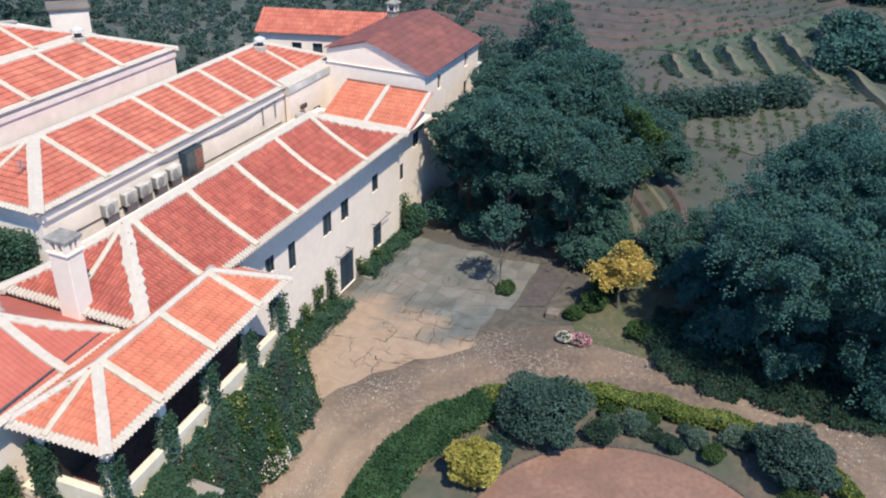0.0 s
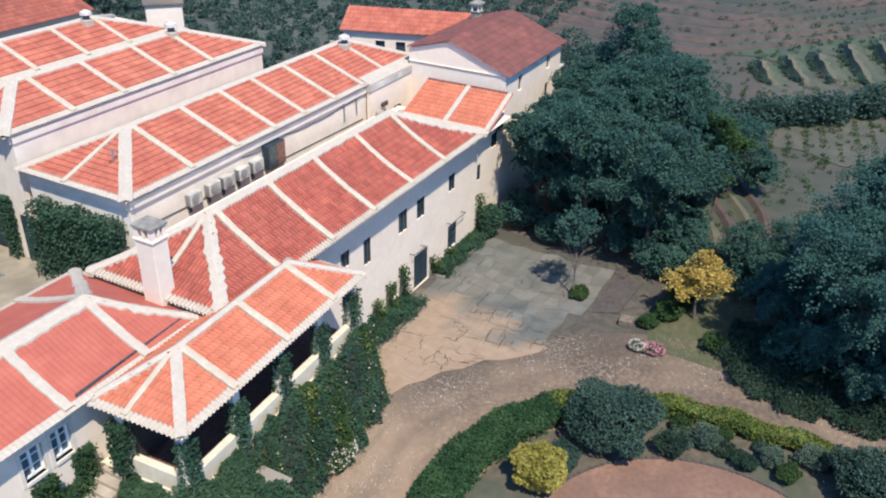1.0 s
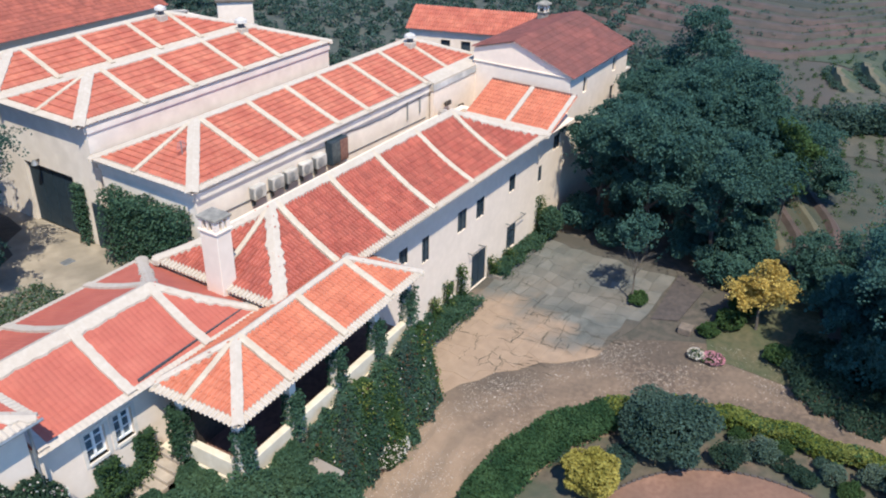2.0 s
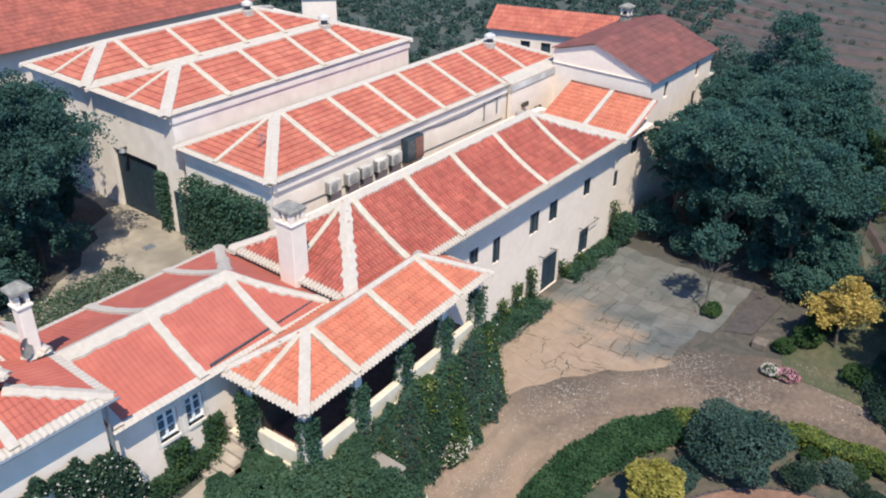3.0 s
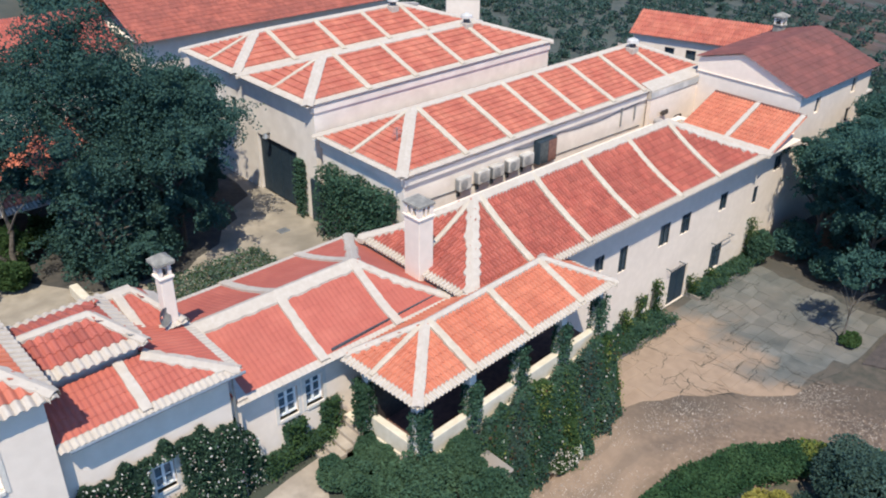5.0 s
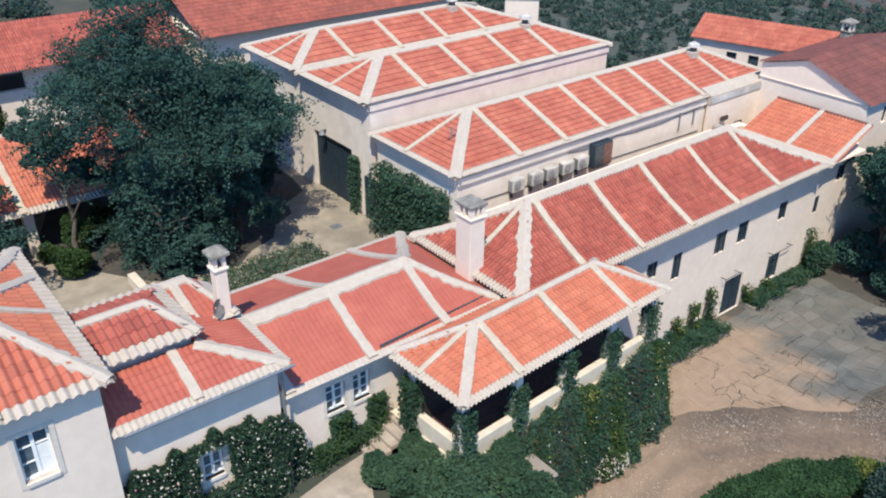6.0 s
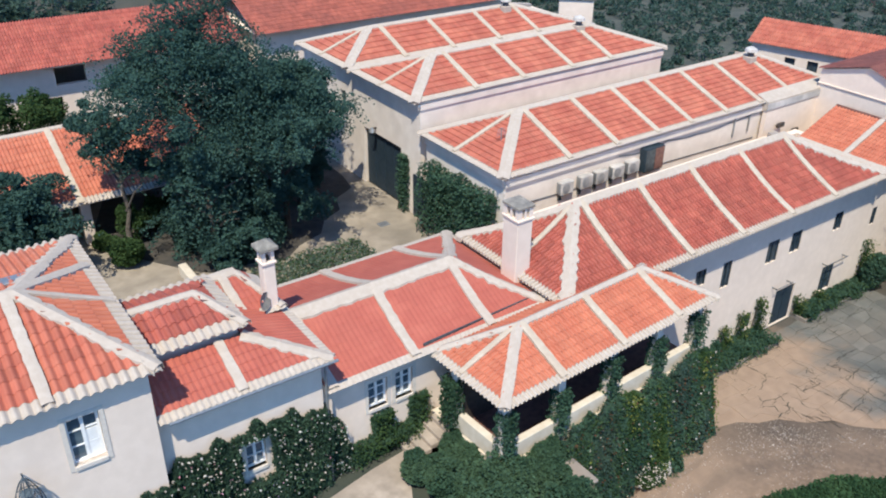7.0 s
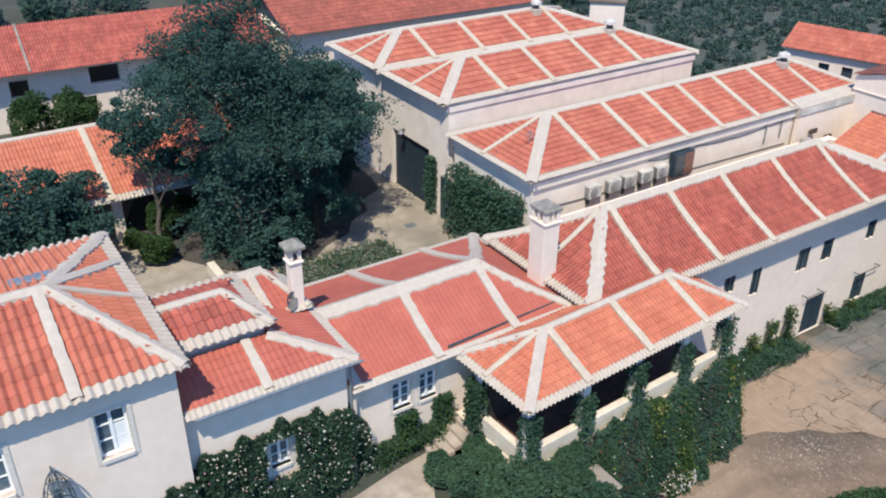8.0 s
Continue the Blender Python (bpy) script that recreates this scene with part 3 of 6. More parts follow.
part("door_leaf", boxed((22.04, 3.72, 0.06, 22.80, 3.76, 2.16), bevel=0.01), NAVY, door)
roofed(house, M, "fl", TILE, [(x, "f") for x in (9.25, 12.65, 16.05, 19.6, 23.1)], 0.55, 0.6, mid="l", rag=0.2)

# second long block behind it
B = Roof(8.3, 10.56, 34.5, 17.75, 9.05, 1.45, front=4.0, left=4.1, right=3.6, relief=0.035, step=0.06)
block = thing("long_block", "long white block with a hipped clay tile roof", "building", (21, 14, 0))
walls(block, 8.75, 10.9, 34.1, 17.4, 0, 9.0, material=LIME_OLD)
roofed(block, B, "flb", TILE_SUN, [(x, "f") for x in (12.65, 15.85, 18.8, 21.4, 24.3, 27.25, 30.2)], 0.55, 0.62, mid="l")
# dark panel added across a doorway and the shaded gap between the blocks
side = part("side_gate", boxed((8.70, 17.0, YARD, 8.74, 18.62, 6.35)), NAVY, block, "dark panel added across a doorway and the shaded gap beside it")
for i in range(4):
    part("board", boxed((8.66, 17.02 + i * 0.4, YARD + 0.03, 8.70, 17.40 + i * 0.4, 6.3), bevel=0.008), NAVY, side)
part("cornice", boxed((8.7, 10.75, 8.55, 34.15, 10.9, 8.9)), LIME_OLD, block, "stained moulded cornice under the eave")
part("cornice", boxed((8.6, 10.9, 8.55, 8.75, 17.4, 8.9)), LIME_OLD, block, "stained moulded cornice under the eave")

zf, zb = 9.12, float(B.z(30.0, 11.2)) + 0.13
edge = [(10.42, 8.62), (11.25, 8.62), (11.25, zb), (10.42, zf)]
v = [(x, y, z) for x in (27.55, 34.58) for y, z in edge]
part("ledge", quads("ledge", v, [(0, 3, 2, 1), (4, 5, 6, 7), (0, 1, 5, 4), (1, 2, 6, 5), (2, 3, 7, 6), (3, 0, 4, 7)], [MORTAR]), None, block, "broad white plastered ledge with stained edge")
v = [(x, y, z) for y in (11.254, 17.7) for x, z in [(33.72, 8.64), (34.56, 8.64), (34.56, zf), (33.72, zb)]]
part("ledge", quads("ledge", v, [(0, 1, 2, 3), (4, 7, 6, 5), (0, 4, 5, 1), (1, 5, 6, 2), (2, 6, 7, 3), (3, 7, 4, 0)], [MORTAR]), None, block, "broad white plastered ledge with stained edge")
part("fascia", boxed((27.53, 10.39, 8.66, 34.6, 10.418, 9.02)), SOOT, block, "grey weathered edge of the ledge")
part("wall", boxed((27.62, 10.46, 5.0, 34.1, 10.74, 8.62)), LIME, block, "newer white wall panel standing forward")

# the block with twin roofs
twin = thing("twin_roofed_block", "white block with two parallel hipped clay tile roofs", "building", (18, 25, 0))
walls(twin, 8.75, 17.98, 26.8, 31.1, 0, 10.5, {"l": [(6.75, 10.75, YARD, 7.4), (4.05, 4.75, 7.6, 8.9)]}, material=LIME_OLD)
window(twin, (8.75, 30.65), (0, -1), 4.05, 4.75, 7.6, 8.9, "shut", False)
gate = part("garage_door", boxed((8.99, 19.9, YARD, 9.05, 23.9, 7.4)), NAVY, twin, "dark blue-grey timber garage door")
for i in range(4):
    part("door_leaf", boxed((8.94, 19.93 + i, YARD + 0.03, 8.99, 20.87 + i, 7.36), bevel=0.012), NAVY, gate)
C1 = Roof(8.2, 17.8, 27.2, 24.75, 10.58, 1.22, left=3.5, right=3.7, relief=0.03, coarse=True, step=0.065)
C2 = Roof(8.2, 24.75, 27.2, 31.4, 10.58, 1.22, left=3.5, right=4.4, relief=0.03, coarse=True, step=0.065)
for r, xs in ((C1, (12.4, 15.7, 19.3, 22.4)), (C2, (12.4, 15.9, 19.5, 22.7))):
    roofed(twin, r, "flb", TILE_SUN, [(x, "f") for x in xs], 0.55, 0.62, mid="l")
part("cornice", boxed((8.7, 17.90, 10.15, 26.85, 17.98, 10.45)), LIME_OLD, twin, "stained moulded cornice under the eave")
part("cornice", boxed((8.62, 17.98, 10.15, 8.75, 31.1, 10.45)), LIME_OLD, twin, "stained moulded cornice under the eave")

# the low wing
D = Roof(-4.4, 3.8, 5.7, 11.2, 7.0, 1.55, "fbr", sag=0.66, front=3.1, right=2.9, relief=0.010, step=0.008)
wing = thing("low_wing", "low white wing with a smooth red tile roof", "building", (0, 7, 0))
dholes = [(1.95, 2.75, 5.0, 6.2), (3.1, 3.85, 5.0, 6.2)]
walls(wing, -4.5, 4.45, 5.6, 11.0, 2.5, 6.95, {"f": dholes})
for h in dholes:
    window(wing, (-4.5, 4.45), (1, 0), *h)
roofed(wing, D, "fbr", TILE_RED, [(-4.15, "f"), (-0.8, "f"), (2.65, "f"), (-0.8, "b"), (2.8, "b")], 0.8, 0.5, width=0.38, mortar=MORTAR, rag=0.18)

# the veranda
P = Roof(0, 0, 11.8, 4.28, 6.78, 1.05, front=2.5, left=2.8, right=2.2, relief=0.075)
veranda = thing("veranda", "open veranda with a bright clay tile roof and ivy-clad posts", "veranda")
roofed(veranda, P, "flbr", TILE_ORANGE, [(2.95, "f"), (6.15, "f"), (9.3, "f")], 0.36, 0.42, mid="l", width=0.34, plain="b")
part("floor", boxed((0.35, 0.35, -0.1, 11.3, 4.4, 3.87)), CREAM, veranda, "cream-washed veranda base")
posts = (0.55, 3.2, 5.9, 8.6, 11.1)
for x in posts:
    part("post", boxed((x - 0.17, 0.4, 3.87, x + 0.17, 0.74, 6.66), bevel=0.02), LIME, veranda)
for x0, x1 in zip(posts, posts[1:]):
    part("parapet", boxed((x0 + 0.17, 0.42, 3.87, x1 - 0.17, 0.72, 4.62), bevel=0.02), CREAM, veranda, "cream-washed low parapet wall")
part("post", boxed((0.4, 3.0, 3.87, 0.74, 3.34, 6.66), bevel=0.02), LIME, veranda)
part("parapet", boxed((0.42, 0.74, 3.87, 0.72, 3.0, 4.62), bevel=0.02), CREAM, veranda, "cream-washed low parapet wall")
# dark floor, ceiling and screen added to put shade inside the veranda
part("floor_tiles", boxed((0.75, 0.76, 3.87, 11.25, 4.0, 3.9)), RUST, veranda, "dark floor sheet added for the veranda's shade")
part("ceiling", boxed((0.2, 0.2, 6.64, 11.5, 4.0, 6.7)), WOOD_DARK, veranda, "dark ceiling board added for the veranda's shade")
part("back_wall", boxed((0.8, 3.05, 3.9, 11.2, 3.12, 6.64)), WOOD_DARK, veranda, "dark screen added for the veranda's shade at the back")
part("gutter", boxed((-0.12, 4.27, 7.04, 5.6, 4.33, 7.25)), DARK_METAL, veranda, "dark metal gutter")
veranda.matrix_world = pose(0, -0.12, 0, 0, 0, 2.9)

# the tall house at the near end, with a lower annexe
annexe = thing("annexe", "low white annexe with stepped clay tile roofs", "building", (-7, 6, 0))
E1 = Roof(-10.05, 3.4, -4.2, 9.0, 8.63, 0.75, "fr", front=2.0, right=2.4, relief=0.028)
eholes = [(2.65, 3.35, 5.05, 6.35)]
walls(annexe, -10.1, 4.0, -4.55, 8.9, 2.5, 8.55, {"f": eholes}, sides="frb")
window(annexe, (-10.1, 4.0), (1, 0), *eholes[0])
roofed(annexe, E1, "fr", TILE_RED, [(-7.4, "f")], 0, 0.5, mortar=MORTAR, rag=0.18)
E2 = Roof(-9.75, 5.2, -6.3, 9.0, 9.75, 0.62, "fbr", front=1.9, right=1.1, pitch=0.28)
part("wall", boxed((-10.0, 5.7, 8.6, -6.6, 8.7, 9.7)), LIME, annexe)
roofed(annexe, E2, "fbr", TILE, [], 0.4, 0.42, bare=("br",))
E3 = Roof(-6.6, 6.7, -4.35, 9.3, 8.92, 0.6, "fr", front=2.35, right=0.9, relief=0.016, step=0.012)
part("wall", boxed((-6.5, 7.0, 8.0, -4.7, 9.1, 8.85)), LIME, annexe)
roofed(annexe, E3, "fr", TILE_RED, [(-5.85, "f")], 0.45, 0.36, mortar=MORTAR)

bm = bmesh.new()
rod(bm, (-9.8, 3.40, 8.60), (-4.2, 3.40, 8.60), 0.055)
part("gutter", bm, METAL, annexe, "thin grey gutter")
bm = bmesh.new()
rod(bm, (-4.45, 3.9, 8.5), (-4.45, 3.9, 3.0), 0.05)
part("downpipe", bm, METAL, annexe, "thin grey downpipe")

manor = thing("manor_house", "tall white house with a hipped clay tile roof", "house", (-15, 8, 0))
N = Roof(-26, 3.12, -9.72, 12.6, 10.7, 1.32, "fbr", front=4.2, right=2.8, pitch=0.28, relief=0.09)
nh = [(11.22, 12.12, 8.30, 9.90), (8.05, 8.95, 8.30, 9.90)]
walls(manor, -25.6, 3.52, -10.1, 12.0, 2.5, 10.6, {"f": [(a + 1.9, b + 1.9, c, d) for a, b, c, d in nh]})
for a, b, c, d in nh:
    window(manor, (-25.6, 3.52), (1, 0), a + 1.9, b + 1.9, c, d, curtain=a > 10, louvres=a < 10)
roofed(manor, N, "fbr", TILE_ORANGE, [(-12.75, "f"), (-16.2, "f"), (-19.6, "f")], 0.5, 0.5, mid="r", upto=-16.2, mortar=MORTAR, rag=0.18)
band(N, [(-9.9, 10.0), (-12.4, 7.45)], 0.3, [o for o in manor.children if o.name.startswith("roof")][0])

# lean-to and far house at the end of the long house
link = thing("lean_to", "white lean-to with a bright orange tile roof", "building", (30, 6, 0))
L = Roof(28.05, 2.75, 31.9, 8.7, 7.25, 1.45, "l", left=3.55)
walls(link, 29.7, 3.65, 32.5, 8.4, -0.3, 7.2, {"f": [(1.0, 1.85, 5.3, 6.25)]}, sides="fb")
window(link, (29.7, 3.65), (1, 0), 1.0, 1.85, 5.3, 6.25, "shut", False, 0.04)
lean_roof = roofed(link, L, "l", TILE_ORANGE, [], 0, 0, mid="")
part("flashing", boxed((31.52, 2.8, 8.58, 31.64, 8.65, 8.80), bevel=0.01), RUST, link, "dark red flashing where roof meets gable")
band(L, [(28.3, 5.75), (31.6, 5.75)], 0.3, lean_roof)
band(L, [(28.3, 2.95), (31.6, 2.95)], 0.3, lean_roof)
band(L, [(28.25, 2.85), (28.25, 8.6)], 0.34, lean_roof)

far_house = thing("far_house", "tall white house with a weathered dark tile roof", "house", (37, 7, 0))
H = Roof(32.3, 3.35, 42.1, 13.75, 9.45, 1.65, "fb", front=4.3, clip=10.75, coarse=True)
hh = [(2.05, 2.65, 7.9, 8.92), (6.75, 7.35, 8.15, 9.1), (6.7, 7.5, 6.1, 7.15), (2.6, 3.6, 3.5, 5.2)]
walls(far_house, 32.5, 3.7, 41.8, 10.6, -0.3, 9.3, {"f": hh})
for h in hh:
    window(far_house, (32.5, 3.7), (1, 0), *h, "shut", False)
bm = bmesh.new()
g = [bm.verts.new((x, y, z)) for x in (32.5, 32.9) for y, z in ((3.7, 9.3), (3.7, 9.52), (7.65, 11.02), (10.6, 10.22), (10.6, 9.3))]
for q in ((0, 1, 2, 3, 4), (9, 8, 7, 6, 5), (1, 6, 7, 2), (2, 7, 8, 3)):
    bm.faces.new([g[i] for i in q])
part("gable", bm, LIME, far_house)
part("bay", boxed((41.81, 4.1, -0.3, 43.3, 6.4, 7.3), bevel=0.03), CREAM, far_house, "low cream bay at the end of the house")
part("bay_roof", boxed((41.81, 3.95, 7.3, 43.45, 6.5, 7.45), bevel=0.02), MORTAR, far_house, "flat pale roof of the bay")
part("balcony", boxed((39.0, 3.0, 5.95, 40.2, 3.7, 6.06), bevel=0.01), SURROUND, far_house, "small stone balcony")
bm = bmesh.new()
for k in range(9):
    rod(bm, (39.03 + k * 0.1425, 3.03, 6.06), (39.03 + k * 0.1425, 3.03, 6.9), 0.014, n=5)
rod(bm, (39.0, 3.03, 6.9), (40.2, 3.03, 6.9), 0.02, n=5)
part("railing", bm, IRON, far_house, "thin iron railing")
roofed(far_house, H, "fb", TILE_DARK, [], 0, 0, eave=0)

outhouse = thing("outhouse", "white outhouse with a bright orange tile roof", "building")
O = Roof(0, 0.5, 5.8, 10.2, 8.5, 1.2, "lr", left=2.9, right=2.9, coarse=True)
oh = [(2.0, 2.75, 6.5, 7.8), (3.6, 4.35, 6.5, 7.8)]
walls(outhouse, 0.35, 0.8, 5.45, 9.9, 0, 8.45, {"l": oh})
for h in oh:
    window(outhouse, (0.35, 9.45), (0, -1), *h, "shut", False)
roofed(outhouse, O, "lr", TILE_SUN, [], 0, 0, eave=0)
outhouse.matrix_world = pose(42.3, 11.0, 0, 0, 0, 18)

# buildings across the courtyard
shed = thing("open_shed", "open courtyard shed with a bright tile roof on posts", "shed", (-12, 27, YARD))
S = Roof(-26, 24.4, 0.6, 35.6, 6.4, 2.2, "fb", front=5.6, coarse=True)
roofed(shed, S, "fb", TILE_ORANGE, [(-7.1, "f"), (-14, "f")], 0.4, 0)
for x in (-0.2, -6.9, -11.5, -16):
    part("post", boxed((x - 0.25, 25.0, YARD, x + 0.25, 25.5, 6.3), bevel=0.03), LIME, shed)
part("wall", boxed((-25.5, 33.8, YARD, 0.3, 34.2, 6.35)), LIME, shed)
barn = thing("barn", "long white barn with a weathered red tile roof", "barn")
R1 = Roof(-34, 0, 0, 9.8, 8.0, 2.1, "fb", front=4.9, coarse=True)
bh = [(15.4, 16.6, 6.2, 7.35), (20.5, 22.5, 6.4, 7.6), (18.3, 20.7, YARD, 5.6), (25.3, 26.7, 6.7, 7.7), (10.2, 11.4, YARD, 6.9)]
walls(barn, -33.6, 1.15, -0.3, 9.4, 2, 7.95, {"f": bh})
roofed(barn, R1, "fb", TILE, [(-16.8, "f")], 0, 0, eave=0, width=0.15, mortar=CAP)
barn.matrix_world = pose(9.5, 42.6, 0, 0, 0, -2.5)
barn_b = thing("barn", "long white barn with a worn red tile roof", "barn")
R2 = Roof(0, 0, 24, 12, 8.3, 2.4, "fb", front=6, coarse=True)
walls(barn_b, 0.6, 0.9, 23.6, 11.6, 2, 8.2)
roofed(barn_b, R2, "fb", TILE_WORN, [], 0, 0, eave=0)
barn_b.matrix_world = pose(10.3, 42.0, 0, 0, 0, -1.5)

# ---- plants ----


def leaves(name, spots, size, material, seed=0, flat=0.2, boughs=None):
    """Many small leaves, each its own bent blade, at the given spots."""
    rs = np.random.RandomState(seed)
    c = np.asarray(spots, float)
    n = len(c)
    up = rs.normal(size=(n, 3)) * (1 - flat) + np.array([0, 0, 0.9])
    up /= np.linalg.norm(up, axis=1)[:, None]
    a = rs.normal(size=(n, 3))
    a -= (a * up).sum(1)[:, None] * up
    a /= np.linalg.norm(a, axis=1)[:, None]
    out = c - c.mean(0)
    flip = np.where((up * (out / (np.std(c, axis=0) + 0.05) + np.array([0, 0, 0.5]))).sum(1) < 0, -1.0, 1.0)
    up = up * flip[:, None]
    b = np.cross(up, a)
    s = size * rs.uniform(0.6, 1.35, (n, 1))
    tip = np.cross(a, b) * s * 0.18
    v = np.stack([c - a * s * 0.5, c - b * s * 0.33 + tip, c + a * s * 0.5, c + b * s * 0.33 + tip], 1).reshape(-1, 3)
    me = quads(name, v, np.arange(4 * n).reshape(-1, 4), [material])
    # soft shading: each leaf's normals lean outwards from the heart of the plant
    out = (c - c.mean(0)) / (np.std(c, axis=0) + 0.05)
    out /= np.linalg.norm(out, axis=1)[:, None] + 1e-6
    if boughs is not None:
        own = c - boughs
        out = 0.5 * out + 0.7 * own / (np.linalg.norm(own, axis=1)[:, None] + 1e-6)
    soft_n = 0.8 * out + np.array([0, 0, 0.35]) + 0.16 * up
    soft_n /= np.linalg.norm(soft_n, axis=1)[:, None]
    lay = me.attributes.new("custom_normal", "FLOAT_VECTOR", "POINT")
    lay.data.foreach_set("vector", np.repeat(soft_n, 4, axis=0).astype(np.float32).ravel())
    return me


def shell(rs, n, centre, radii, inner=0.55, low=-1.0):
    """Spots in the outer part of an ellipsoid."""
    d = rs.normal(size=(n * 2, 3))
    d /= np.linalg.norm(d, axis=1)[:, None]
    d = d[d[:, 2] > low][:n]
    r = rs.uniform(inner ** 3, 1, (len(d), 1)) ** (1 / 3)
    return np.asarray(centre) + d * r * np.asarray(radii)


def crown_spots(seed, height, radius, n, low, clumps=26, squash=0.75, taper=0.15, skirt=0.0):
    """Leaf spots of an uneven crown, and the heart of the bough that each belongs to."""
    rs = np.random.RandomState(seed)
    mid, tall = (low + height) / 2, (height - low) / 2
    p = rs.uniform(0, 6.28, 3)
    boughs = max(5, clumps // 5)
    lobes = []
    for i in range(boughs):
        az = i * 2.4 + rs.uniform(-0.5, 0.5)
        up = rs.uniform(-0.75, 0.95)
        edge = 1 + 0.16 * math.sin(2 * az + p[0]) + 0.12 * math.sin(3 * az + p[1]) + 0.08 * math.sin(5 * az + p[2])
        k = radius * edge * math.sqrt(max(0.05, 1 - up * up * 0.8)) * rs.uniform(0.42, 0.78) * (1 - taper * max(0.0, up))
        R = radius * rs.uniform(0.26, 0.44)
        lobes.append(((k * math.cos(az), k * math.sin(az), mid + up * (tall - R * squash * 0.6)), R, R * squash))
    for i in range(int(boughs * 0.6) if skirt else 0):
        az = i * 2.4 + rs.uniform(0, 1.2)
        R = radius * rs.uniform(0.2, 0.3)
        lobes.append(((radius * 0.36 * math.cos(az), radius * 0.36 * math.sin(az), low * rs.uniform(1 - skirt, 1.0)), R, R * 1.3))
    each = int(n * 0.74) // (len(lobes) * 7)
    spots, hearts = [], []
    for c, R, V in lobes:
        for j in range(7):
            d = rs.normal(size=3)
            d /= np.linalg.norm(d)
            far = rs.uniform(0.3, 0.95)
            r = rs.uniform(0.28, 0.55)
            q = np.array(c) + d * far * np.array([R, R, V]) - np.array([0, 0, 0.28 * R * far * (d[0] ** 2 + d[1] ** 2)])
            spots.append(shell(rs, each, q, (R * r, R * r, V * r * rs.uniform(0.6, 1.1)), 0.1))
            hearts.append(np.tile(np.array(c) * 0.6 + q * 0.4, (len(spots[-1]), 1)))
    # inner leaves that close the crown, then thin sprays that stick out and droop
    fill = shell(rs, int(n * 0.14), (0, 0, mid), (radius * 0.66, radius * 0.66, tall * 0.8), 0.3)
    spots.append(fill)
    hearts.append(np.tile([0, 0, mid], (len(fill), 1)))
    for j in range(clumps * 3):
        c, R, V = lobes[rs.randint(len(lobes))]
        az, k = rs.uniform(0, 6.28), int(n * 0.12) // (clumps * 3)
        t = rs.uniform(0.7, 1.0 + rs.uniform(0.15, 0.6), (k, 1))
        d = np.array([math.cos(az) * R, math.sin(az) * R, rs.uniform(-0.3, 0.6) * V])
        q = np.array(c) + d * t + rs.normal(size=(k, 3)) * R * 0.07
        q[:, 2] -= ((t[:, 0] - 0.6) ** 2) * R * 0.8
        spots.append(q)
        hearts.append(np.tile(c, (k, 1)))
    return np.concatenate(spots), np.concatenate(hearts)


def tree(name, label, at, height, radius, n, material, seed, size=0.3, low=None, lean=0.0, clumps=26, trunk=0.22, taper=0.15, squash=0.75, skirt=0.0, bark=None):
    """A tree with a tapered trunk, limbs and a crown of leaves in clumps."""
    low = height * 0.28 if low is None else low
    ob = thing(name, label, "tree")
    rnd = random.Random(seed)
    bm = bmesh.new()
    p = Vector((0, 0, -0.1))
    for i in range(5):
        q = Vector((lean * (i + 1) / 5 + rnd.uniform(-0.12, 0.12), rnd.uniform(-0.12, 0.12), height * 0.62 * (i + 1) / 5))
        rod(bm, p, q, trunk * (1 - i * 0.16), trunk * (1 - (i + 1) * 0.16))
        p = q
    part("trunk", bm, bark or BARK, ob)
    for i in range(7):
        a = rnd.uniform(0, 6.28)
        z0 = height * rnd.uniform(0.25, 0.5)
        bm = bmesh.new()
        s = Vector((lean * z0 / height / 0.62, 0, z0))
        e = s + Vector((math.cos(a) * radius * 0.6, math.sin(a) * radius * 0.6, height * rnd.uniform(0.12, 0.3)))
        m = (s + e) / 2 + Vector((0, 0, 0.25))
        rod(bm, s, m, trunk * 0.45, trunk * 0.3, 6)
        rod(bm, m, e, trunk * 0.3, trunk * 0.1, 6)
        part("limb", bm, bark or BARK, ob)
    sp, hearts = crown_spots(seed, height, radius, n, low, clumps, squash, taper, skirt)
    sp[:, 0] += lean
    hearts[:, 0] += lean
    part("crown", leaves("crown", sp, size, material, seed, boughs=hearts), None, ob)
    ob.matrix_world = pose(*at, 0, 0, rnd.uniform(0, 360))
    return ob


